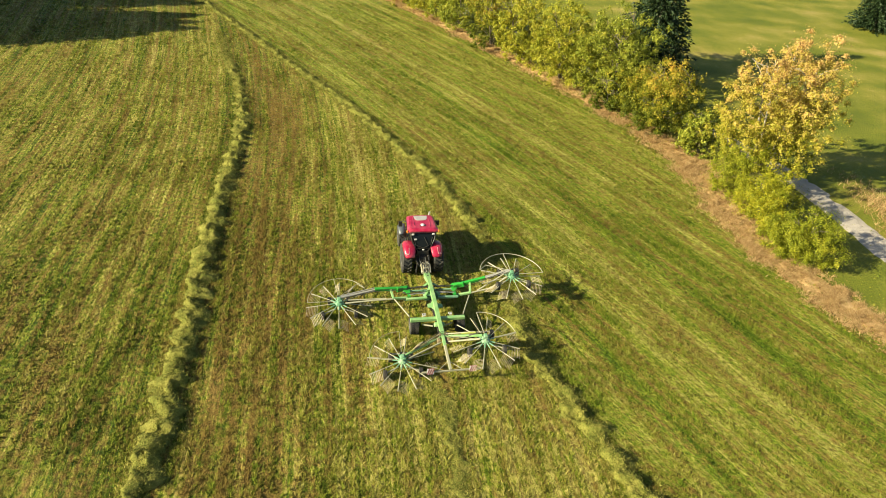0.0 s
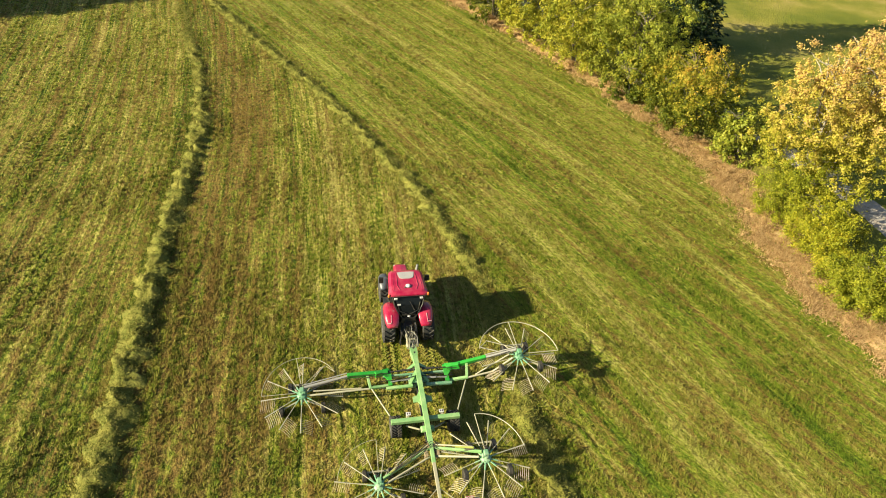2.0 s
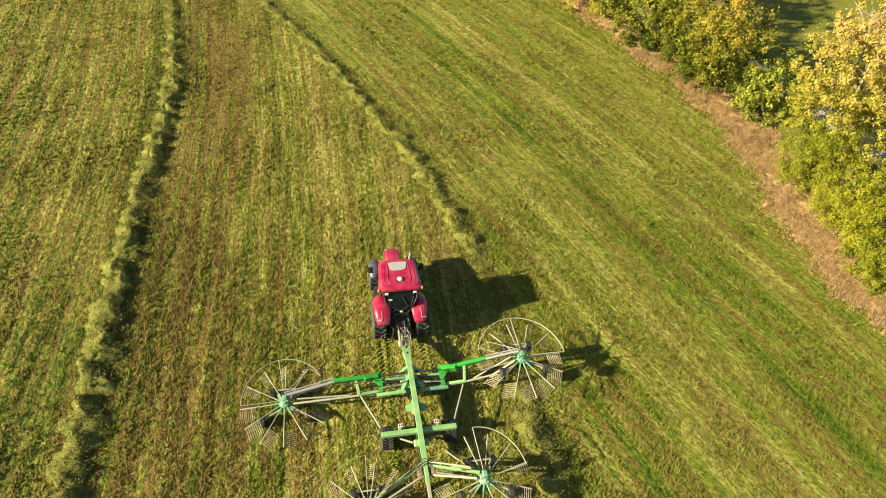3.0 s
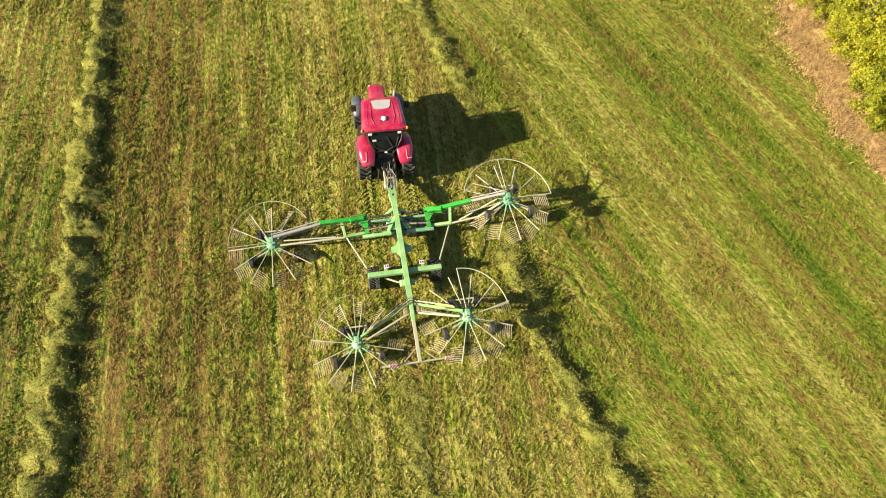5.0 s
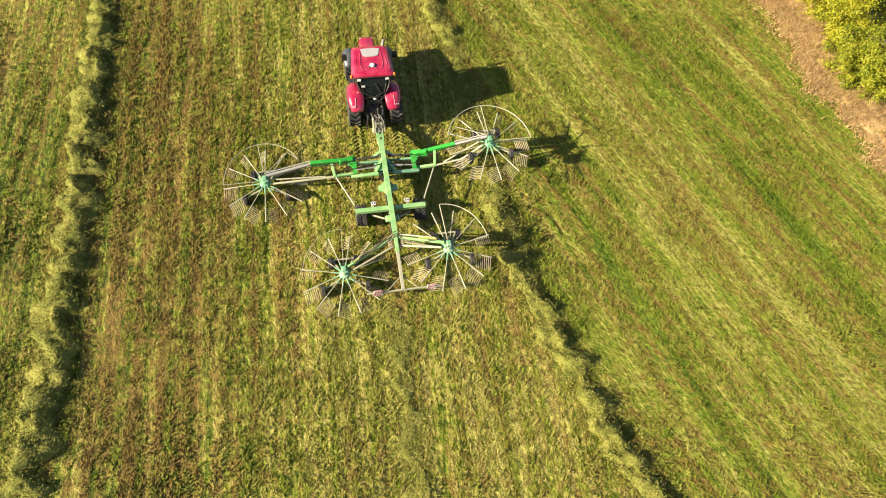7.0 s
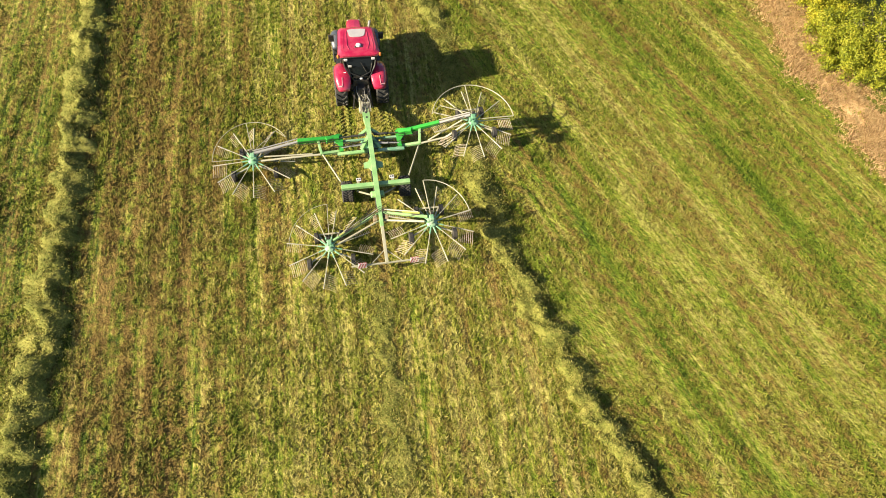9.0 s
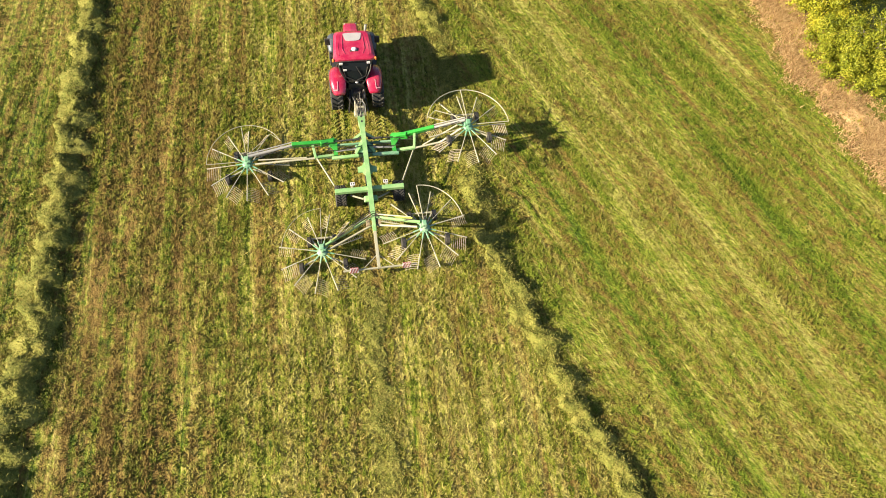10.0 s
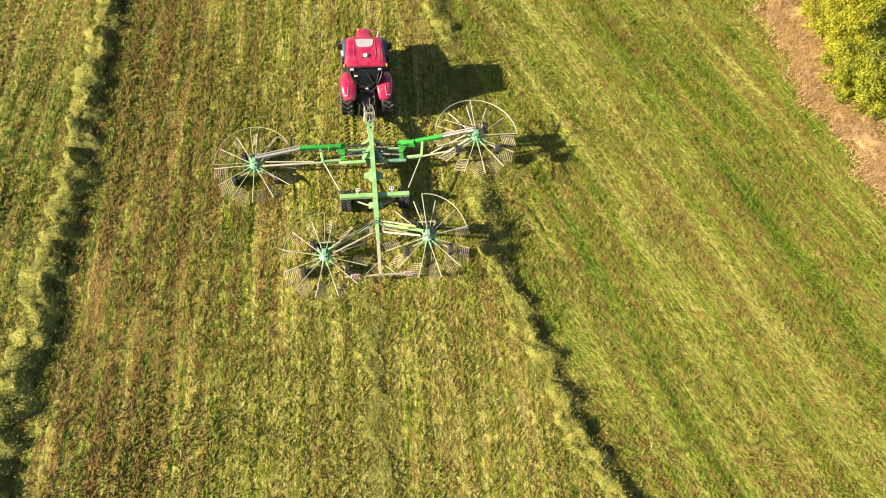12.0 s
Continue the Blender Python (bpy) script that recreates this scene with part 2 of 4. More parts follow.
glass, gt, gb = material("tinted_glass", 0.12)
gb.inputs["Base Color"].default_value = (0.008, 0.01, 0.012, 1)
gb.inputs["Specular IOR Level"].default_value = 0.18
GLASS = glass


# ---- building tools ----
def mesh_np(name, verts, faces, mat, uv=None):
    """A mesh from arrays of points and equal-sided faces; uv: one pair a point."""
    me = bpy.data.meshes.new(name)
    faces = np.asarray(faces, dtype=np.int32)
    n, k = faces.shape
    me.vertices.add(len(verts))
    me.vertices.foreach_set("co", np.asarray(verts, dtype=np.float32).ravel())
    me.loops.add(n * k)
    me.loops.foreach_set("vertex_index", faces.ravel())
    me.polygons.add(n)
    me.polygons.foreach_set("loop_start", np.arange(0, n * k, k, dtype=np.int32))
    if uv is not None:
        me.uv_layers.new(name="lanes").data.foreach_set("uv", np.asarray(uv, dtype=np.float32)[faces.ravel()].ravel())
    me.update(calc_edges=True)
    me.materials.append(mat)
    return me


def part(name, bm, mat, parent, label=""):
    me = bpy.data.meshes.new(name)
    bm.normal_update()
    bm.to_mesh(me)
    bm.free()
    me.materials.append(mat)
    ob = new(name, me)
    ob.parent = parent
    return tagged(ob, label) if label else ob


def frame_to(p0, p1, up=(0, 0, 1)):
    """Axes with y from p0 to p1 and z near up."""
    y = (Vector(p1) - Vector(p0)).normalized()
    x = y.cross(Vector(up))
    x = x.normalized() if x.length > 1e-4 else Vector((1, 0, 0))
    z = x.cross(y)
    m = Matrix((x, y, z)).transposed().to_4x4()
    m.translation = (Vector(p0) + Vector(p1)) / 2
    return m


def box(bm, centre, size, m=None, taper=1.0, bevel=0.0):
    """A block; taper narrows its top in x and y; bevel rounds its edges."""
    m = (m or Matrix()) @ Matrix.Translation(centre)
    vs = []
    for z in (-0.5, 0.5):
        k = taper if z > 0 else 1.0
        for x, y in ((-0.5, -0.5), (0.5, -0.5), (0.5, 0.5), (-0.5, 0.5)):
            vs.append(bm.verts.new(m @ Vector((x * size[0] * k, y * size[1] * k, z * size[2]))))
    fs = [bm.faces.new([vs[i] for i in q]) for q in ((3, 2, 1, 0), (4, 5, 6, 7), (0, 1, 5, 4), (1, 2, 6, 5), (2, 3, 7, 6), (3, 0, 4, 7))]
    if bevel:
        bmesh.ops.bevel(bm, geom=list({e for f in fs for e in f.edges}), offset=bevel, segments=2, affect="EDGES", profile=0.6)
    return bm


def beam(bm, p0, p1, w, h, bevel=0.012, up=(0, 0, 1)):
    d = (Vector(p1) - Vector(p0)).length
    return box(bm, (0, 0, 0), (w, d, h), frame_to(p0, p1, up), 1.0, bevel)


def tube(bm, pts, r, n=8, r_end=None):
    """A round bar along a line of points, closed at its ends."""
    pts = [Vector(p) for p in pts]
    rings = []
    for i, p in enumerate(pts):
        a, b = pts[max(0, i - 1)], pts[min(len(pts) - 1, i + 1)]
        m = frame_to(a, b, (0.02, 0.03, 1))
        k = i / max(1, len(pts) - 1)
        rr = r if r_end is None else r + (r_end - r) * k
        rings.append([bm.verts.new(p + m.to_3x3() @ Vector((rr * math.cos(q), 0, rr * math.sin(q)))) for q in (2 * math.pi * j / n for j in range(n))])
    for a, b in zip(rings, rings[1:]):
        for j in range(n):
            bm.faces.new((a[j], a[(j + 1) % n], b[(j + 1) % n], b[j]))
    bm.faces.new(rings[0][::-1])
    bm.faces.new(rings[-1])
    return bm


def lathe(bm, profile, n, centre=(0, 0, 0), axis="x"):
    """Turns a line of (along, radius) round an axis."""
    rings = []
    for u, r in profile:
        ring = []
        for j in range(n):
            q = 2 * math.pi * j / n
            c, s = r * math.cos(q), r * math.sin(q)
            v = (u, c, s) if axis == "x" else (c, s, u)
            ring.append(bm.verts.new(Vector(centre) + Vector(v)))
        rings.append(ring)
    for a, b in zip(rings, rings[1:]):
        for j in range(n):
            bm.faces.new((a[j], b[j], b[(j + 1) % n], a[(j + 1) % n]))
    for ring in (rings[0], rings[-1]):
        bm.faces.new(ring)
    bmesh.ops.recalc_face_normals(bm, faces=bm.faces)
    return bm


def curve_x(table, y):
    """x of a line on the plan, given by a few (x, y) pairs, smoothly at y."""
    t = np.array(table, dtype=float)
    o = np.argsort(t[:, 1])
    t = t[o]
    y = np.asarray(y, dtype=float)
    fine = np.linspace(t[0, 1], t[-1, 1], 400)
    xs = np.interp(fine, t[:, 1], t[:, 0])
    pad = np.pad(xs, 12, mode="reflect", reflect_type="odd")
    xs = np.convolve(pad, np.ones(25) / 25, mode="valid")
    slope0, slope1 = (xs[5] - xs[0]) / (fine[5] - fine[0]), (xs[-1] - xs[-6]) / (fine[-1] - fine[-6])
    out = np.interp(y, fine, xs)
    out = np.where(y < fine[0], xs[0] + slope0 * (y - fine[0]), out)
    return np.where(y > fine[-1], xs[-1] + slope1 * (y - fine[-1]), out)


# ---- plan of the hillside (the ground is the level plane of this world) ----
LEFT_ROW = [(-10.2, -60), (-10.4, -36), (-10.6, -24), (-11.1, -15), (-12.2, -6), (-14.0, 5), (-15.7, 19), (-18.2, 28), (-21.5, 35.3), (-27.7, 52.5)]
RIGHT_ROW = [(31.0, -60), (20.0, -36), (14.6, -24), (11.9, -18), (9.8, -14), (7.6, -10), (5.9, -5.5), (5.2, -1), (4.0, 5), (2.3, 9), (-0.2, 14), (-3.8, 20), (-8.9, 27.5), (-16.3, 37.4), (-26.5, 51.4), (-42.0, 72.0)]
VERGE = [(56.0, -60), (43.0, -34), (34.5, -18), (28.6, -7), (25.2, -1), (22.9, 4), (22.0, 8), (22.0, 12.5), (21.6, 18), (19.9, 23), (16.6, 29), (11.7, 37), (7.4, 43.5), (-1.6, 56.7), (-19.0, 82.0)]
LANES_LEFT = [(-4.0, -60), (-9.0, -34), (-11.7, -15), (-13.4, -4), (-14.8, 6), (-16.4, 16), (-18.5, 25), (-21.5, 36), (-26.5, 51), (-34.0, 72)]
LANES_RIGHT = [(34.0, -60), (22.3, -40), (11.3, -20), (5.8, -10), (0.2, 0), (-5.5, 10), (-11.8, 20), (-18.5, 30), (-33.0, 50), (-49.0, 70), (-60.0, 84)]
SWATH = [(3.4, -24), (2.4, -15.5), (1.75, -11.8), (1.5, -9.6)]
ROAD = [(40.0, -30), (35.2, -10), (33.7, 3.0), (31.9, 15.7), (28.0, 24), (20.5, 37), (12.0, 51), (2.0, 66.0)]


def lanes(x, y):
    """Across and along the mowing lanes."""
    right = x > curve_x(RIGHT_ROW, y)
    u = np.where(right, 40 + (x - curve_x(LANES_RIGHT, y)) * 0.86, x - curve_x(LANES_LEFT, y))
    return np.stack([u, np.where(right, y * 1.16 + 200, y)], 1)


def build_ground():
    def steps(lo, hi, far):
        near = np.arange(lo, hi + 0.01, 0.75)
        out = far ** np.linspace(0, 1, 14)[1:] * 3
        return np.concatenate([lo - out[::-1], near, hi + out])
    xs, ys = steps(-70, 80, 700), steps(-30, 100, 700)
    gx, gy = np.meshgrid(xs, ys)
    nx, ny = len(xs), len(ys)
    x, y = gx.ravel(), gy.ravel()
    z = np.array([0.0 if max(abs(a), abs(b)) > 90 else 0.05 * noise.noise((a * 0.22, b * 0.22, 3.0)) for a, b in zip(x, y)])
    flat = np.hypot(x - 0.5, y + 2) < 12
    z = np.where(flat, np.minimum(z, 0.0) * 0.3 - 0.01, z)
    i = (np.arange(ny - 1)[:, None] * nx + np.arange(nx - 1)[None]).ravel()
    faces = np.stack([i, i + 1, i + nx + 1, i + nx], 1)
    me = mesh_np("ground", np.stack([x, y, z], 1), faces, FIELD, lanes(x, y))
    me.materials.append(PASTURE)
    cx, cy = x[faces].mean(1), y[faces].mean(1)
    me.polygons.foreach_set("material_index", (cx > curve_x(VERGE, cy) + 1.0).astype(np.int32))
    me.polygons.foreach_set("use_smooth", np.ones(len(faces), dtype=bool))
    return tagged(new("ground", me), "mown hay meadow on a hillside, striped green and straw", "ground", kind="structure")


def strip(name, table, y0, y1, inner, outer, z, mat, label, wobble=0.0):
    """A band on the ground beside a line of the plan, with a crown of z."""
    ys = np.arange(y0, y1, 0.5)
    xs = curve_x(table, ys)
    cols = np.linspace(inner, outer, 9)
    vs, n = [], len(cols)
    for k, (a, b) in enumerate(zip(xs, ys)):
        for j, c in enumerate(cols):
            edge = j in (0, n - 1)
            w = wobble * noise.noise((b * 0.5, j * 0.0 + (0 if j == 0 else 9), 5.0)) if edge else 0
            lift = z * math.sin(math.pi * j / (n - 1)) + (-0.05 if edge else 0.05 * noise.noise((a * 1.1 + c, b * 1.1, 1.0)))
            vs.append((a + c + w, b, lift))
    i = (np.arange(len(ys) - 1)[:, None] * n + np.arange(n - 1)[None]).ravel()
    me = mesh_np(name, vs, np.stack([i, i + 1, i + n + 1, i + n], 1), mat)
    me.polygons.foreach_set("use_smooth", np.ones(len(me.polygons), dtype=bool))
    return tagged(new(name, me), label, name, kind="structure")


def blades_mesh(name, x, y, z0, length, width, lean, mat, per=3, uv=False):
    """Tufts of bent blades, each a thin wedge, rooted at x, y."""
    rng = np.random.default_rng(7)
    n = len(x) * per
    x, y, z0 = np.repeat(x, per), np.repeat(y, per), np.repeat(z0, per)
    size = rng.uniform(0.6, 1.35, n)
    length = np.repeat(length, per) if np.ndim(length) else length
    a, b = rng.uniform(0, 2 * math.pi, n), rng.uniform(0, 2 * math.pi, n)
    if uv:
        # mown blades lie along the lanes
        along = np.where(x > curve_x(RIGHT_ROW, y), radians(120), radians(99))
        b = along + math.pi * (rng.random(n) < 0.4) + rng.normal(0, 0.7, n)
        a = b + math.pi / 2 + rng.normal(0, 0.5, n)
    rx, ry = x + rng.normal(0, 0.05, n), y + rng.normal(0, 0.05, n)
    width = np.repeat(width, per) if np.ndim(width) else width
    w = width * size * 0.5
    out = lean * length * size * rng.uniform(0.5, 1.4, n)
    up = length * size * rng.uniform(0.5, 1.1, n)
    p0 = np.stack([rx - w * np.cos(a), ry - w * np.sin(a), z0 - 0.03], 1)
    p1 = np.stack([rx + w * np.cos(a), ry + w * np.sin(a), z0 - 0.03], 1)
    p2 = np.stack([rx + out * np.cos(b), ry + out * np.sin(b), z0 + up], 1)
    v = np.concatenate([p0, p1, p2])
    f = np.stack([np.arange(n), np.arange(n) + n, np.arange(n) + 2 * n], 1)
    return mesh_np(name, v, f, mat, np.tile(lanes(x, y), (3, 1)) if uv else None)


GRID = np.random.default_rng(99).random((256, 256))


def value_noise(x, y):
    """Smooth noise from 0 to 1 on a lattice of one unit."""
    ix, iy = np.floor(x).astype(int), np.floor(y).astype(int)
    fx, fy = x - ix, y - iy
    fx, fy = fx * fx * (3 - 2 * fx), fy * fy * (3 - 2 * fy)
    g = lambda a, b: GRID[a % 256, b % 256]
    return (g(ix, iy) * (1 - fx) + g(ix + 1, iy) * fx) * (1 - fy) + (g(ix, iy + 1) * (1 - fx) + g(ix + 1, iy + 1) * fx) * fy


def build_grass():
    rng = np.random.default_rng(11)
    n = 3200000
    x, y = rng.uniform(-72, 40, n), rng.uniform(-44, 62, n)
    away = np.maximum(np.hypot(x - 3, y + 8), 18.0)
    # tufts thin out and grow coarser away from the rake
    keep = rng.random(n) < 0.42 * (18 / away) ** 1.6 * np.minimum(1.0, np.exp((y + 21) / 7))
    x, y, away = x[keep], y[keep], away[keep]
    keep = x < curve_x(VERGE, y) + 0.3
    x, y, away = x[keep], y[keep], away[keep]
    lane = lanes(x, y)
    rows = 0.6 * value_noise(lane[:, 0] * 4.4, lane[:, 1] * 0.3) + 0.4 * value_noise(lane[:, 0] * 7.0 + 60, lane[:, 1] * 4.6)
    keep = rows > rng.uniform(0.28, 0.46, len(x))
    x, y, rows, away = x[keep], y[keep], rows[keep], away[keep]
    coarse = (away / 18) ** 0.7
    me = blades_mesh("meadow_grass", x, y, np.zeros(len(x)), 0.02 + 0.23 * np.maximum(0.0, rows - 0.28), 0.066 * coarse, 1.15, BLADES, 4, True)
    tagged(new("meadow_grass", me), "short cut stubble of green and straw grass", "grass", kind="stuff")


def build_windrow(table, y0, y1, width, height, seed, label, straws=8.0, flat=None, fade=0.0):
    """A rope of raked hay: a lumpy ridge with loose strands over it."""
    rng = np.random.default_rng(seed)
    ys = np.arange(y0, y1, 0.11)
    xs = curve_x(table, ys)
    n = 13
    vs = []
    for a, b in zip(xs, ys):
        s = 1 + 0.5 * noise.noise((b * 0.7, seed, 0)) + 0.6 * noise.noise((b * 1.8, seed, 4)) + 0.5 * noise.noise((b * 3.1, seed, 6))
        off = 0.34 * noise.noise((b * 0.45, seed + 7, 0)) + 0.3 * noise.noise((b * 1.6, seed + 9, 0))
        if fade:
            far = min(1.0, max(0.0, (b + 2) / 30))
            s *= 1 - fade * far
        if flat:
            s *= 1 - 0.72 * max(0.0, 1 - abs((b - flat[0]) / flat[1]) ** 4)
        slim = 1 - 0.35 * fade * far if fade else 1.0
        for j in range(n):
            q = j / (n - 1) * 2 - 1
            lump = 1 + 1.0 * noise.noise((q * 1.3, b * 1.5, seed + 2)) + 0.55 * noise.noise((q * 4, b * 4.5, seed + 3))
            top = height * max(0.12, s) * max(0.0, 1 - abs(q) ** 2.0) * max(0.1, lump)
            top = min(top, height * 1.15 + 0.2 * max(0.0, top - height * 1.15))
            reach = slim * width * (0.95 + 0.95 * noise.noise((b * 1.1, q * 1.5, seed)) + 0.35 * noise.noise((b * 3.7, q, seed + 5)))
            vs.append((a + off + q * reach, b + 0.1 * noise.noise((q * 3, b * 3, 8)), top - 0.05))
    i = (np.arange(len(ys) - 1)[:, None] * n + np.arange(n - 1)[None]).ravel()
    faces = np.stack([i, i + 1, i + n + 1, i + n], 1)
    me = mesh_np("hay_windrow", vs, faces, HAY)
    me.polygons.foreach_set("use_smooth", np.ones(len(faces), dtype=bool))
    ridge = new("hay_windrow", me)
    tagged(ridge, label, "windrow", "windrows of raked hay", "stuff")
    base = np.array(vs)
    per = int(len(base) * straws)
    pick = rng.integers(0, len(base), per)
    wide = rng.normal(0, 1, (per, 3)) * (0.12, 0.1, 0.03)
    p = base[pick] + wide
    loose = rng.random(per) < 0.14
    lee = rng.random(per) < 0.45
    p[:, 0] = np.where(loose, p[:, 0] + np.where(lee, rng.normal(0.4, 0.22, per), rng.normal(-0.3, 0.35, per)), p[:, 0])
    tuft = value_noise(p[:, 0] * 2.2, p[:, 1] * 2.2)
    p[:, 2] = np.where(loose, rng.uniform(0.0, 0.1, per) + np.where(lee, height * 0.9 * np.clip(tuft - 0.45, 0, 1), 0), p[:, 2])
    a = rng.uniform(0, math.pi, per)
    d = np.stack([np.cos(a), np.sin(a), rng.normal(0.1, 0.4, per)], 1) * rng.uniform(0.03, 0.08, per)[:, None]
    side = np.stack([-np.sin(a), np.cos(a), rng.normal(0, 0.7, per)], 1) * 0.022
    p[:, 2] += 0.03
    v = np.concatenate([p - d, p + d * 0.3 + side, p + d])
    st = new("strands", mesh_np("strands", v, np.stack([np.arange(per), np.arange(per) + per, np.arange(per) + 2 * per], 1), STRANDS))
    st.parent = ridge


def limbs_mesh(name, height, spread, stems, seed, radius):
    """Tapered stems with forking limbs, and the points where they end."""
    rng = random.Random(seed)
    bm, ends = bmesh.new(), []
    for s in range(stems):
        a = rng.uniform(0, 6.28)
        base = Vector((0.25 * math.cos(a) * (stems > 1), 0.25 * math.sin(a) * (stems > 1), -0.15))
        top = Vector((spread * 0.35 * math.cos(a) * (stems > 1), spread * 0.35 * math.sin(a) * (stems > 1), height * rng.uniform(0.6, 0.8)))
        mid = base.lerp(top, 0.45) + Vector((rng.uniform(-0.3, 0.3), rng.uniform(-0.3, 0.3), 0))
        tube(bm, [base, base.lerp(mid, 0.5), mid, mid.lerp(top, 0.55), top], radius, 7, radius * 0.2)
        for k in range(11):
            f = rng.uniform(0.2, 0.95)
            st = base.lerp(mid, f / 0.45 * 0.5) if f < 0.4 else mid.lerp(top, (f - 0.4) / 0.6)
            b = rng.uniform(0, 6.28)
            ln = spread * rng.uniform(0.3, 0.62) * (1.1 - f * 0.5)
            e = st + Vector((ln * math.cos(b), ln * math.sin(b), ln * rng.uniform(0.25, 0.9)))
            m = st.lerp(e, 0.5) + Vector((0, 0, 0.15 * ln))
            tube(bm, [st, m, e], radius * 0.4, 5, radius * 0.08)
            ends.append(e)
    return bm, ends


def crown_mesh(name, height, spread, low, leaves, size, seed, mat, skew=0.0, dense=60, even=0.62, clump=1.0):
    """Leaves in many uneven clumps through a rough dome."""
    rng = np.random.default_rng(seed)
    clumps = max(60, int(leaves / dense))
    domes = max(5, int(spread * 2.2 * (1 if even < 0.7 else 2)))
    a = rng.uniform(0, 2 * math.pi, domes)
    off = spread * 0.72 * np.sqrt(rng.uniform(0.02, 1, domes))
    tall = low + (height - low) * rng.uniform(even, 1.0, domes) * (1.06 - 0.3 * off / spread)
    tall[0], off[0] = height, off[0] * 0.4
    wide = spread * rng.uniform(0.4, 0.58, domes)
    at = rng.integers(0, domes, clumps)
    d = rng.normal(0, 1, (clumps, 3))
    d /= np.linalg.norm(d, axis=1)[:, None]
    reach = rng.uniform(0.3, 1.0, clumps) ** 0.5
    half = (tall - low) / 2
    c = np.stack([off[at] * np.cos(a[at]) + d[:, 0] * reach * wide[at], off[at] * np.sin(a[at]) + d[:, 1] * reach * wide[at], low + half[at] + d[:, 2] * reach * half[at]], 1)
    r = clump * rng.uniform(0.25, 0.8, clumps) * (0.3 + spread * 0.07)
    pick = rng.integers(0, clumps, leaves)
    o = rng.normal(0, 1, (leaves, 3))
    o /= np.linalg.norm(o, axis=1)[:, None]
    p = c[pick] + o * (r[pick] * np.abs(rng.normal(0, 0.75, leaves)))[:, None]
    p[:, 2] = np.maximum(p[:, 2], 0.12 + rng.uniform(0, 0.3, leaves))
    p[:, 0] += skew * p[:, 2]
    nrm = o * 0.9 + rng.normal(0, 0.42, (leaves, 3)) + (0, 0, 0.4)
    nrm /= np.linalg.norm(nrm, axis=1)[:, None]
    t = np.cross(nrm, rng.normal(0, 1, (leaves, 3)))
    t /= np.linalg.norm(t, axis=1)[:, None]
    b = np.cross(nrm, t)
    s = (size * rng.uniform(0.6, 1.3, leaves))[:, None]
    v = np.concatenate([p - t * s, p + b * s * 0.55, p + t * s, p - b * s * 0.55 + nrm * s * 0.15])
    k = np.arange(leaves)
    return mesh_np(name, v, np.stack([k, k + leaves, k + 2 * leaves, k + 3 * leaves], 1), mat)


def broadleaf(name, x, y, height, spread, low, leaves, size, seed, mat, stems, radius, label, category, group="", dense=60, bark=None, even=0.62, clump=1.0):
    root = tagged(new(name), label, category, group)
    root.matrix_world = pose(x, y, 0, 1.0, -4.3, 0)
    bm, _ = limbs_mesh("trunk", height, spread, stems, seed, radius)
    part("trunk", bm, bark or BARK, root)
    cr = new("crown", crown_mesh("crown", height, spread, low, leaves, size, seed, mat, 0.0, dense, even, clump))
    cr.parent = root
    return root


def spruce(x, y, height, spread, seed, label, tufts=3, tuft=1.0):
    """A spruce: a straight trunk and whorls of drooping boughs set with needles."""
    rng = np.random.default_rng(seed)
    root = tagged(new("spruce_tree"), label, "tree", "spruces beside the meadow")
    root.matrix_world = pose(x, y, 0, 1.0, -4.3, 0)
    bm = bmesh.new()
    tube(bm, [(0, 0, -0.2), (0, 0, height * 0.5), (0, 0, height)], 0.26, 8, 0.03)
    part("trunk", bm, BARK, root)
    pts, dirs = [], []
    z = height * 0.06
    while z < height * 0.98:
        reach = spread * (1 - z / height) ** 0.8 * rng.uniform(0.8, 1.15) + 0.15
        turn = rng.uniform(0, 6.28)
        for k in range(11):
            a = turn + k * 0.571 + rng.uniform(-0.15, 0.15)
            for f in np.arange(0.12, 1.0, 0.35 / max(reach, 0.5)):
                q = np.array([math.cos(a) * reach * f, math.sin(a) * reach * f, z - 0.28 * reach * f + 0.12 * reach * f * f])
                for _ in range(tufts):
                    pts.append(q + rng.normal(0, 0.1, 3))
                    dirs.append(np.array([math.cos(a), math.sin(a), -0.35]) + rng.normal(0, 0.5, 3))
        z += height * 0.032
    p, t = np.array(pts), np.array(dirs)
    t /= np.linalg.norm(t, axis=1)[:, None]
    b = np.cross(t, rng.normal(0, 1, p.shape))
    b /= np.linalg.norm(b, axis=1)[:, None]
    v = np.concatenate([p - t * 0.2 * tuft, p + b * 0.1 * tuft, p + t * 0.34 * tuft, p - b * 0.1 * tuft])
    k, n = np.arange(len(p)), len(p)
    cr = new("crown", mesh_np("crown", v, np.stack([k, k + n, k + 2 * n, k + 3 * n], 1), NEEDLES))
    cr.parent = root
    return root


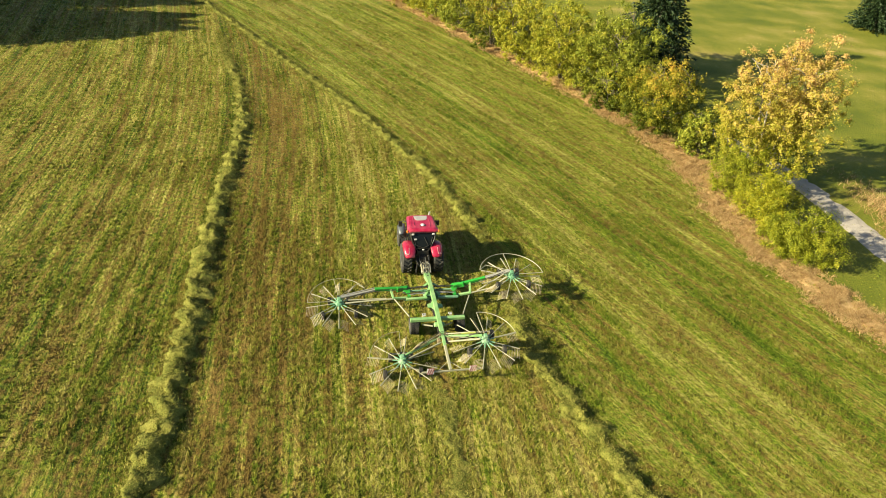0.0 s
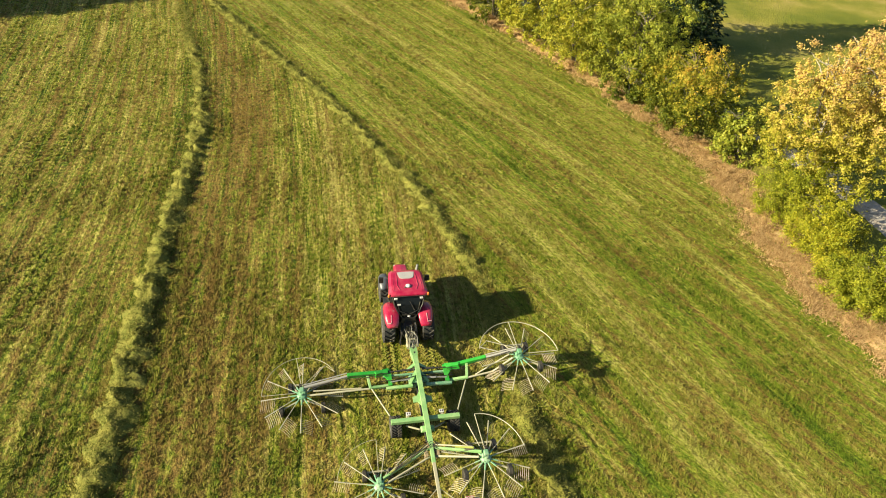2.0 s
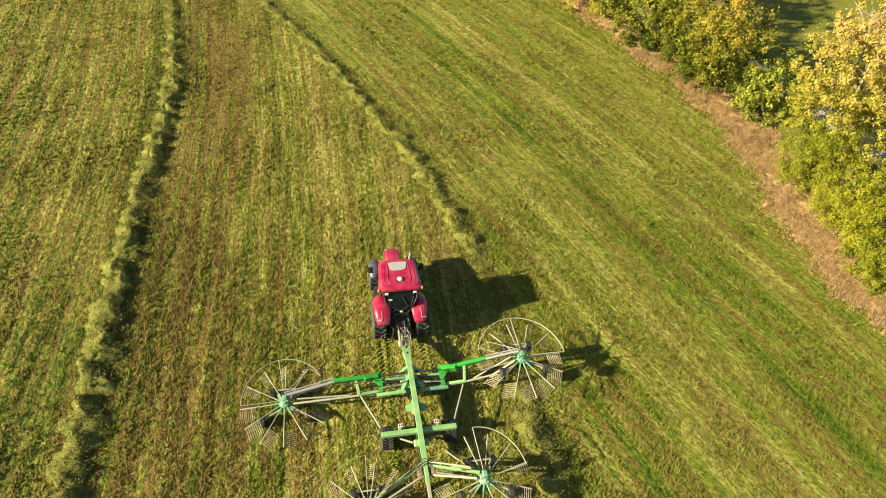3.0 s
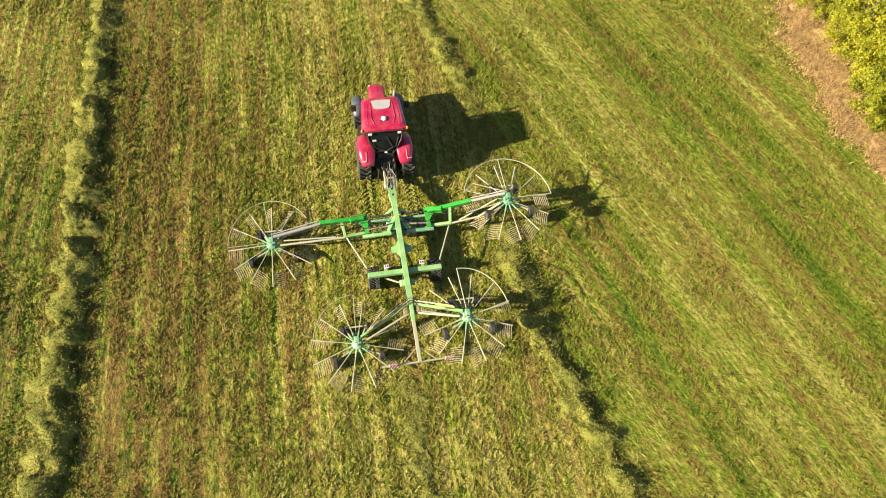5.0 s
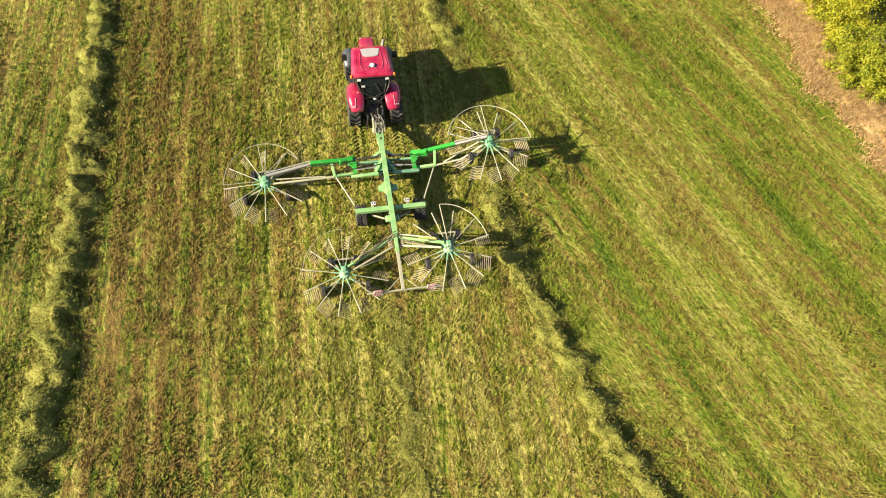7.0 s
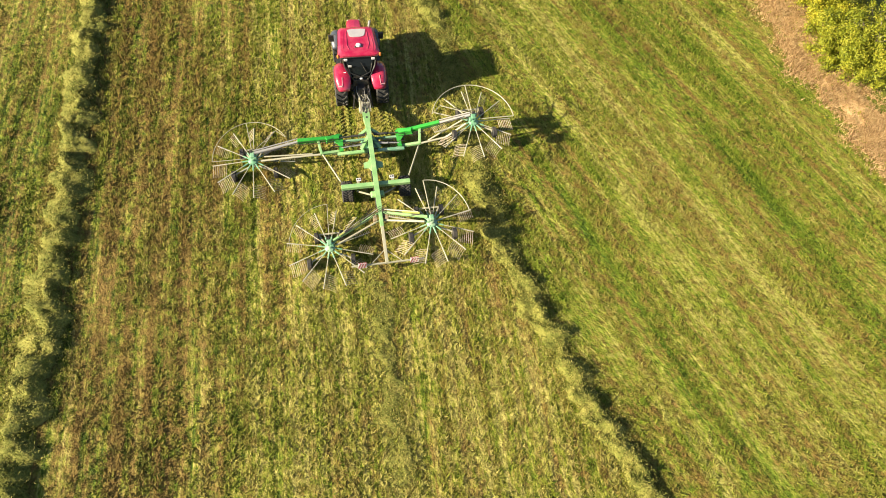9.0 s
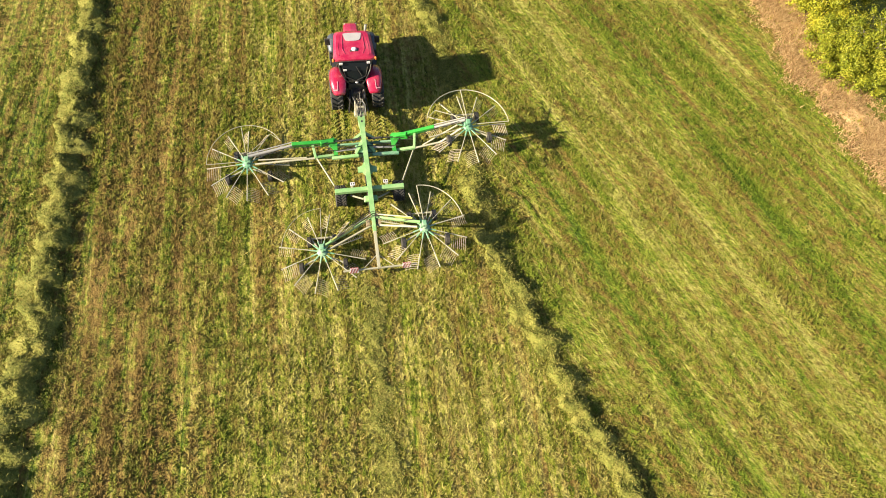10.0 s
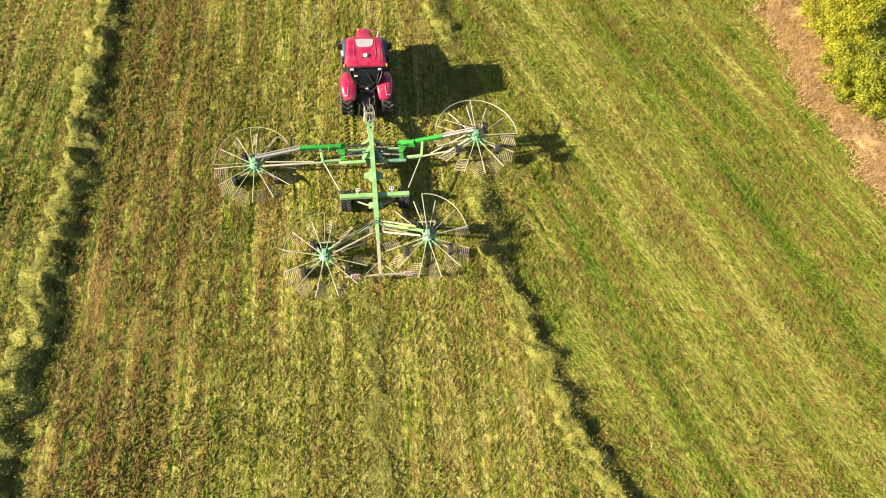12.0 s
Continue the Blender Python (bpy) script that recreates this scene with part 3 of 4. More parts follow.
# ---- tractor ----
def wheel(parent, at, radius, width, rim_r, lugs, label_rim="grey steel rim"):
    """A rim with a lugged tyre, its axle along x, standing on the ground."""
    cx, cy, cz = at
    bm = bmesh.new()
    w = width / 2
    lathe(bm, [(-w * 0.72, 0.05), (-w * 0.5, rim_r * 0.5), (-w * 0.8, rim_r * 0.92), (-w * 0.86, rim_r), (w * 0.86, rim_r), (w * 0.8, rim_r * 0.92), (w * 0.5, rim_r * 0.5), (w * 0.72, 0.05)], 24, at)
    for k in range(8):
        q = 2 * math.pi * k / 8
        box(bm, (cx - w * 0.7, cy + 0.14 * math.cos(q), cz + 0.14 * math.sin(q)), (0.05, 0.035, 0.035))
        box(bm, (cx + w * 0.7, cy + 0.14 * math.cos(q), cz + 0.14 * math.sin(q)), (0.05, 0.035, 0.035))
    rim = part("wheel", bm, RIM, parent, label_rim)
    bm = bmesh.new()
    r = radius - 0.045
    lathe(bm, [(-w * 0.84, rim_r * 0.96), (-w * 0.98, rim_r + (r - rim_r) * 0.4), (-w * 0.96, r * 0.93), (-w * 0.8, r * 0.985), (0, r), (w * 0.8, r * 0.985), (w * 0.96, r * 0.93), (w * 0.98, rim_r + (r - rim_r) * 0.4), (w * 0.84, rim_r * 0.96)], 40, at)
    for k in range(lugs):
        for side in (-1, 1):
            q = 2 * math.pi * (k + (0.5 if side > 0 else 0)) / lugs
            m = Matrix.Translation(at) @ Matrix.Rotation(q, 4, "X") @ Matrix.Translation((side * w * 0.48, 0, r + 0.005)) @ Matrix.Rotation(side * radians(38), 4, "Z")
            box(bm, (0, 0, 0), (w * 1.12, 0.06, 0.075), m, 0.8)
    part("tyre", bm, TYRE, rim, "dusty black lugged tyre")
    return rim


def fender(parent, side, y0, z0, radius, a0, a1, inner, outer, mat, label):
    """A curved mudguard over a wheel, with thickness and rolled edges."""
    bm = bmesh.new()
    n = 18
    rows = []
    for k in range(n + 1):
        f = k / n
        q = radians(a0 + (a1 - a0) * f)
        c, s = math.cos(q), math.sin(q)
        shrink = 1 - 0.22 * f ** 5 - 0.25 * (1 - f) ** 4
        tuck = 0.12 * f ** 6
        line = []
        for x, r in ((inner, radius - 0.09), (inner + 0.02, radius), (inner + 0.06, radius + 0.035), (outer - 0.3, radius + 0.045), (outer - 0.16, radius + 0.025), (outer - 0.06, radius - 0.03), (outer, radius - 0.13), (outer - 0.03, radius - 0.13), (outer - 0.1, radius - 0.04), (outer - 0.3, radius), (inner + 0.06, radius), (inner + 0.03, radius - 0.09)):
            line.append(bm.verts.new((side * (inner + tuck + (x - inner) * (shrink - tuck)), y0 + r * c, z0 + r * s)))
        rows.append(line)
    m = len(rows[0])
    for a, b in zip(rows, rows[1:]):
        for j in range(m):
            bm.faces.new((a[j], a[(j + 1) % m], b[(j + 1) % m], b[j]))
    bm.faces.new(rows[0])
    bm.faces.new(rows[-1][::-1])
    bmesh.ops.recalc_face_normals(bm, faces=bm.faces)
    for f in bm.faces:
        f.smooth = len(f.verts) == 4
    return part("fender", bm, mat, parent, label)


def loft(bm, rings):
    """Joins rings of equal count into a closed body."""
    rs = [[bm.verts.new(p) for p in ring] for ring in rings]
    n = len(rs[0])
    for a, b in zip(rs, rs[1:]):
        for j in range(n):
            bm.faces.new((a[j], a[(j + 1) % n], b[(j + 1) % n], b[j]))
    bm.faces.new(rs[0][::-1])
    bm.faces.new(rs[-1])
    bmesh.ops.recalc_face_normals(bm, faces=bm.faces)
    return bm


def round_rect(x0, x1, y0, y1, z, r, n=4):
    pts = []
    for cx, cy, a in ((x1 - r, y1 - r, 0), (x0 + r, y1 - r, 90), (x0 + r, y0 + r, 180), (x1 - r, y0 + r, 270)):
        for k in range(n + 1):
            q = radians(a + 90 * k / n)
            pts.append((cx + r * math.cos(q), cy + r * math.sin(q), z))
    return pts


def build_tractor():
    tr = tagged(new("tractor"), "red farm tractor with a cab, towing the green hay rake", "tractor")
    tr.matrix_world = pose(0.02, 0.47, 0, 0, 0, 9.5)
    bm = bmesh.new()
    box(bm, (0, 1.3, 0.85), (0.55, 3.7, 0.6), None, 0.85, 0.05)
    box(bm, (0, 0.0, 0.93), (1.5, 0.4, 0.36), None, 1, 0.06)
    box(bm, (0, 2.75, 0.72), (1.5, 0.24, 0.22), None, 1, 0.04)
    box(bm, (0, 3.3, 0.85), (0.6, 0.3, 0.5), None, 1, 0.05)
    part("chassis", bm, DARK, tr, "dark cast iron chassis")
    # bonnet with a rounded nose
    bm = bmesh.new()
    rings = []
    for y, w, top in ((1.5, 0.86, 1.98), (2.2, 0.84, 1.95), (2.9, 0.8, 1.86), (3.4, 0.74, 1.78), (3.62, 0.6, 1.64)):
        h = w / 2
        rings.append([(-h, y, 1.15), (-h, y, top - 0.26), (-h * 0.93, y, top - 0.1), (-h * 0.7, y, top - 0.02), (0, y, top), (h * 0.7, y, top - 0.02), (h * 0.93, y, top - 0.1), (h, y, top - 0.26), (h, y, 1.15)])
    loft(bm, rings)
    hood = part("bonnet", bm, RED, tr)
    bm = bmesh.new()
    box(bm, (0, 3.63, 1.3), (0.52, 0.08, 0.36), None, 0.9, 0.02)
    part("grille", bm, BLACK, hood)
    for s in (-1, 1):
        bm = box(bmesh.new(), (s * 0.42, 2.4, 1.42), (0.03, 1.0, 0.3), None, 1, 0.01)
        part("side_vent", bm, BLACK, hood)
    for s in (-1, 1):
        bm = box(bmesh.new(), (s * 0.22, 3.64, 1.52), (0.18, 0.05, 0.08), None, 1, 0.01)
        part("headlight", bm, WHITE, hood)
    # cab
    bm = bmesh.new()
    loft(bm, [round_rect(-0.66, 0.66, 0.0, 1.5, 1.3, 0.2, 6), round_rect(-0.74, 0.74, -0.36, 1.56, 1.62, 0.3, 6), round_rect(-0.8, 0.8, -0.34, 1.6, 1.95, 0.3, 6), round_rect(-0.8, 0.8, -0.2, 1.56, 2.35, 0.22, 6), round_rect(-0.76, 0.76, -0.02, 1.5, 2.74, 0.14, 6)])
    for v in bm.verts:
        # the rear glazing narrows towards its foot
        back = min(1.0, max(0.0, (0.45 - v.co.y) / 0.7))
        v.co.x *= 1 - back * 0.6 * min(1.0, max(0.0, (2.5 - v.co.z) / 0.9))
    cab = part("cab_glazing", bm, GLASS, tr, "dark tinted cab windows")
    for s in (-1, 1):
        bm = tube(bmesh.new(), [(s * 0.3, -0.36, 1.62), (s * 0.48, -0.34, 1.95), (s * 0.68, -0.2, 2.35), (s * 0.77, -0.02, 2.76)], 0.035, 6)
        part("pillar", bm, BLACK, cab)
        for y0, y1 in ((0.55, 0.55), (1.6, 1.5)):
            bm = tube(bmesh.new(), [(s * 0.74, y0 * 0.95, 1.3), (s * 0.82, y0, 1.9), (s * 0.75, y1, 2.76)], 0.04, 6)
            part("pillar", bm, BLACK, cab)
    bm = box(bmesh.new(), (0, -0.37, 1.86), (0.7, 0.03, 0.04))
    part("window_bar", bm, BLACK, cab)
    bm = tube(bmesh.new(), [(-0.56, -0.16, 2.5), (-0.46, -0.32, 2.1), (0.0, -0.42, 1.92), (0.46, -0.32, 2.1), (0.56, -0.16, 2.5)], 0.018, 6)
    part("grab_rail", bm, BLACK, cab)
    bm = box(bmesh.new(), (-0.46, -0.22, 2.42), (0.16, 0.03, 0.1), None, 1, 0.01)
    part("sticker", bm, WHITE, cab, "small white sticker on the rear window")
    bm = beam(bmesh.new(), (0.05, -0.16, 2.55), (0.28, -0.33, 2.1), 0.02, 0.03, 0.004)
    part("wiper", bm, BLACK, cab)
    bm = bmesh.new()
    box(bm, (0, 0.6, 1.24), (1.46, 1.9, 0.2), None, 1, 0.05)
    part("cab_floor", bm, BLACK, tr)
    bm = bmesh.new()
    loft(bm, [round_rect(-0.8, 0.8, -0.02, 1.62, 2.72, 0.16), round_rect(-0.88, 0.88, -0.08, 1.72, 2.8, 0.2), round_rect(-0.86, 0.86, -0.06, 1.7, 2.9, 0.22), round_rect(-0.74, 0.74, 0.06, 1.58, 2.98, 0.25), round_rect(-0.6, 0.6, 0.16, 1.48, 2.99, 0.2)])
    for v in bm.verts:
        v.co.x *= 1.1 - 0.14 * max(0, v.co.y) / 1.6
    roof = part("roof", bm, RED, tr, "glossy red cab roof")
    for s in (-1, 1):
        part("rib", tube(bmesh.new(), [(s * 0.4, 0.2, 2.985), (s * 0.5, 0.5, 2.995), (s * 0.46, 1.4, 2.985)], 0.022, 6), RED, roof)
        part("rib", tube(bmesh.new(), [(s * 0.66, 0.1, 2.975), (s * 0.68, 0.6, 2.985), (s * 0.58, 1.34, 2.975)], 0.018, 6), RED, roof)
        part("gutter", tube(bmesh.new(), [(s * 0.9, 0.02, 2.84), (s * 0.93, 0.6, 2.86), (s * 0.84, 1.5, 2.86)], 0.014, 6), BLACK, roof, "black seal along the roof edge")
    part("gutter", tube(bmesh.new(), [(-0.86, -0.09, 2.83), (0.0, -0.11, 2.85), (0.86, -0.09, 2.83)], 0.016, 6), BLACK, roof, "black seal along the roof edge")
    bm = bmesh.new()
    loft(bm, [[(-0.3, 1.02, z), (-0.16, 0.98, z), (0.16, 0.98, z), (0.3, 1.02, z), (0.36, 1.12, z), (0.42, 1.44, z), (0.2, 1.47, z), (-0.2, 1.47, z), (-0.42, 1.44, z), (-0.36, 1.12, z)] for z in (2.97, 3.012)])
    part("skylight", bm, SKYLIGHT, roof, "pale roof window")
    bm = bmesh.new()
    lathe(bm, [(0, 0.12), (0.05, 0.115), (0.08, 0.08), (0.09, 0.03)], 18, (0.02, 0.45, 2.985), "z")
    part("receiver", bm, WHITE, roof, "white receiver dome")
    bm = bmesh.new()
    box(bm, (0.02, 0.38, 2.985), (0.42, 0.12, 0.05), None, 0.8, 0.015)
    part("bracket", bm, DARK, roof)
    for s in (-1, 1):
        bm = bmesh.new()
        lathe(bm, [(0, 0.05), (0.12, 0.05), (0.15, 0.02)], 10, (s * 0.95, 0.0, 2.78), "z")
        part("beacon", bm, AMBER, roof, "orange warning beacon")
        bm = bmesh.new()
        box(bm, (s * 0.62, -0.1, 2.7), (0.16, 0.07, 0.1), None, 1, 0.02)
        part("work_light", bm, WHITE, roof)
        # mirrors on their arms
        bm = bmesh.new()
        tube(bm, [(s * 0.75, 1.52, 2.5), (s * 1.0, 1.72, 2.52), (s * 1.12, 1.74, 2.45)], 0.02, 6)
        arm = part("mirror_arm", bm, BLACK, tr)
        bm = bmesh.new()
        box(bm, (s * 1.16, 1.74, 2.28), (0.24, 0.1, 0.36), None, 1, 0.03)
        part("mirror", bm, BLACK, arm)
        wheel(tr, (s * 0.96, 0, 0.93), 0.93, 0.6, 0.5, 20)
        wheel(tr, (s * 0.93, 2.75, 0.68), 0.68, 0.48, 0.36, 18)
        f = fender(tr, s, -0.02, 0.95, 1.02, 28, 146, 0.44, 1.24, RED, "red rear mudguard")
        bm = bmesh.new()
        beam(bm, (s * 0.88, -0.76, 1.73), (s * 1.08, -0.73, 1.7), 0.06, 0.05, 0.012)
        beam(bm, (s * 0.88, -0.74, 1.75), (s * 0.86, -0.42, 1.95), 0.03, 0.04, 0.008)
        part("tail_light", bm, PINK, f, "pale pink tail lamp strip")
        fender(tr, s, 2.75, 0.7, 0.78, 35, 140, 0.7, 1.22, GREY, "blue-grey front mudguard")
        bm = bmesh.new()
        for k in range(3):
            box(bm, (s * 0.92, 1.35, 0.55 + 0.32 * k), (0.3, 0.5, 0.05), None, 1, 0.01)
        box(bm, (s * 0.8, 1.35, 0.85), (0.06, 0.55, 0.9), None, 1, 0.02)
        part("step", bm, DARK, tr)
    bm = bmesh.new()
    tube(bm, [(0.64, 1.86, 1.3), (0.64, 1.88, 2.2), (0.64, 1.9, 2.75), (0.68, 1.98, 2.98)], 0.06, 10)
    part("exhaust_pipe", bm, STEEL, tr, "bright steel exhaust pipe")
    # rear window ledge, linkage and hoses
    bm = bmesh.new()
    box(bm, (0, -0.3, 1.5), (0.84, 0.24, 0.36), None, 0.8, 0.04)
    box(bm, (0, -0.5, 1.2), (0.46, 0.5, 0.45), None, 0.8, 0.05)
    for s in (-1, 1):
        beam(bm, (s * 0.3, -0.2, 1.3), (s * 0.38, -0.85, 1.02), 0.08, 0.1)
        beam(bm, (s * 0.4, -0.3, 0.6), (s * 0.45, -1.15, 0.62), 0.07, 0.12)
        beam(bm, (s * 0.38, -0.85, 1.02), (s * 0.43, -0.95, 0.62), 0.05, 0.06)
    beam(bm, (0, -0.4, 1.2), (0, -1.0, 0.95), 0.08, 0.08)
    beam(bm, (0, -0.2, 0.5), (0, -1.15, 0.52), 0.12, 0.08)
    part("linkage", bm, BLACK, tr, "black three-point linkage")
    bm = bmesh.new()
    lathe(bm, [(0, 0.08), (0.04, 0.08), (0.06, 0.04)], 14, (0.02, -0.34, 1.74), "z")
    part("badge", bm, WHITE, tr, "small white round lamp")
    for k in range(10):
        a = (k - 4.5) * 0.05 + (0.03 if k % 3 else -0.04)
        bm = bmesh.new()
        tube(bm, [(a * 1.6, -0.5, 1.42), (a * 1.8, -0.78, 1.28 + 0.05 * (k % 3)), (a * 0.8 + 0.05 * (k % 2), -1.15, 1.02), (a * 0.5, -1.6, 1.02), (a * 0.4, -2.0, 0.98)], 0.01, 6)
        part("hose", bm, STEEL if k % 4 == 1 else BLACK, tr, "hydraulic hose")
    return tr


# ---- four-rotor rake ----
def tine_mesh(raking):
    """A curved spring tine: hanging while it rakes, folded up in front."""
    drop, ln = (-0.24, 0.5) if raking else (-0.3, 0.26)
    bm = tube(bmesh.new(), [(0, 0, 0), (0.01, ln * 0.5, drop * 0.35), (0.04, ln * 0.9, drop * 0.8), (0.06, ln, drop)], 0.0075, 4)
    me = bpy.data.meshes.new("tine")
    bm.to_mesh(me)
    bm.free()
    me.materials.append(TINES)
    return me


TINE_MESHES = {True: tine_mesh(True), False: tine_mesh(False)}


def rotor(rake, x, y, z, side, lift, hoop, seed, reach=2.0, bar=0.02):
    """One rotor: gearbox hub, arms with trailing tines, guard hoop and running wheels."""
    rng = random.Random(seed)
    hz = z
    bm = bmesh.new()
    lathe(bm, [(-0.16, 0.17), (-0.12, 0.22), (-0.02, 0.22), (0.02, 0.17), (0.04, 0.12), (0.12, 0.1), (0.14, 0.05)], 16, (x, y, hz), "z")
    box(bm, (x + 0.01, y + 0.1, hz + 0.14), (0.22, 0.3, 0.2), None, 0.8, 0.03)
    box(bm, (x - 0.1 * side, y + 0.02, hz + 0.12), (0.16, 0.18, 0.14), None, 0.85, 0.02)
    for k in range(6):
        q = 2 * math.pi * k / 6
        box(bm, (x + 0.19 * math.cos(q), y + 0.19 * math.sin(q), hz - 0.01), (0.05, 0.05, 0.05))
    hub = part("rotor_hub", bm, HUBS, rake, "dusty blue-green rotor gearbox")
    bm = box(bmesh.new(), (x + 0.05 * side, y + 0.27, hz + 0.2), (0.14, 0.1, 0.16), None, 0.8, 0.02)
    tube(bm, [(x + 0.05 * side, y + 0.3, hz + 0.2), (x + 0.12 * side, y + 0.42, hz + 0.16), (x - 0.1 * side, y + 0.5, hz + 0.08)], 0.018, 6)
    part("hydraulic_block", bm, BLACK, hub)
    count = 12
    turn = rng.uniform(0, 0.5)
    for k in range(count):
        q = turn + 2 * math.pi * k / count
        c, s = math.cos(q), math.sin(q)
        rear = -s          # 1 at the back, -1 at the front
        dip = -0.26 if rear > -0.2 else -0.02
        def on(r, dz=0.0):
            return Vector((x + r * c, y + r * s, hz - 0.04 + dip * (r / 1.75) + dz))
        bm = bmesh.new()
        tube(bm, [on(0.2), on(1.0), on(1.78)], 0.018, 6)
        tube(bm, [on(1.15), on(1.8)], 0.025, 6)
        part("rotor_arm", bm, CREAM, hub, "dusty pale rotor arm")
        bm = tube(bmesh.new(), [on(0.18), on(0.5)], 0.034, 6)
        part("arm_socket", bm, HUBS, hub)
        tang = Vector((-s, c, 0)) * (1 if side < 0 else -1)
        raking = rear > -0.2
        for j in range(8):
            ob = new("tine", TINE_MESHES[raking])
            ob.parent = hub
            ob.matrix_basis = Matrix.Translation(on(1.18 + 0.083 * j)) @ Matrix(((c, tang.x, 0, 0), (s, tang.y, 0, 0), (0, 0, 1, 0), (0, 0, 0, 1)))
    if hoop:
        bm = bmesh.new()
        a0, a1 = hoop
        pts = []
        for k in range(21):
            q = radians(a0 + (a1 - a0) * k / 20)
            cx = math.cos(q) * (1 if side > 0 else -1)
            pts.append((x + reach * cx, y + 2.0 * math.sin(q), hz + 0.12))
        tube(bm, [(x + 0.3 * side, y + 0.05, hz + 0.05), *pts[:1]], bar, 6)
        tube(bm, pts, bar, 6)
        m = pts[11 if a1 > 120 else 20]
        tube(bm, [(x, y + 0.25, hz + 0.1), m], bar, 6)
        if a1 > 120:
            tube(bm, [pts[-1], (pts[-1][0] + 0.42 * side, pts[-1][1] + 0.38, hz + 0.16), (x, y + 0.3, hz + 0.14)], bar, 6)
        part("guard_hoop", bm, CREAM, hub, "thin pale guard hoop")
    bm = bmesh.new()
    low = lift + 0.24
    for px, py in ((-0.42, 0.78), (0.42, 0.78), (-0.8, -0.42), (0.8, -0.42)):
        beam(bm, (x + px * 0.25, y + py * 0.25, low + 0.12), (x + px, y + py, low + 0.1), 0.06, 0.06)
        beam(bm, (x + px, y + py, low + 0.14), (x + px, y + py - 0.05, low), 0.05, 0.05)
    beam(bm, (x - 0.45, y + 0.8, low + 0.14), (x + 0.45, y + 0.8, low + 0.14), 0.06, 0.06)
    tube(bm, [(x, y, low), (x, y, hz)], 0.09, 10)
    bogie = part("bogie", bm, CREAM, rake, "pale wheel carrier under the rotor")
    for px, py in ((-0.42, 0.78), (0.42, 0.78), (-0.8, -0.42), (0.8, -0.42)):
        bm = bmesh.new()
        at = (x + px + 0.11 * (1 if px > 0 else -1), y + py - 0.06, lift + 0.25)
        lathe(bm, [(-0.1, 0.1), (-0.1, 0.2), (-0.07, 0.25), (0.07, 0.25), (0.1, 0.2), (0.1, 0.1)], 18, at)
        part("running_wheel", bm, BLACK, bogie, "small black running wheel")
    return hub


def hazard_board(rake, x, y, z):
    """A small board with red and white slanting stripes."""
    bm = bmesh.new()
    box(bm, (x, y, z), (0.34, 0.04, 0.34), Matrix.Translation((x, y, z)) @ Matrix.Rotation(radians(-8), 4, "X") @ Matrix.Translation((-x, -y, -z)), 1, 0.008)
    board = part("hazard_board", bm, WHITE, rake, "red and white striped hazard board")
    bm = bmesh.new()
    m = Matrix.Translation((x, y, z)) @ Matrix.Rotation(radians(-8), 4, "X")
    for k in range(3):
        o = (k - 1) * 0.11
        vs = [bm.verts.new(m @ Vector((u, -0.025, w))) for u, w in ((o - 0.09, -0.16), (o - 0.03, -0.16), (o + 0.08, 0.16), (o + 0.02, 0.16))]
        bm.faces.new(vs)
        vs = [bm.verts.new(m @ Vector((u, w, 0.172))) for u, w in ((o - 0.04, -0.02), (o + 0.05, -0.02), (o + 0.05, 0.02), (o - 0.04, 0.02))]
        bm.faces.new(vs)
    part("stripe", bm, AMBER_RED, board)


AMBER_RED = paint("red_reflective", (0.34, 0.08, 0.08), 0.5)


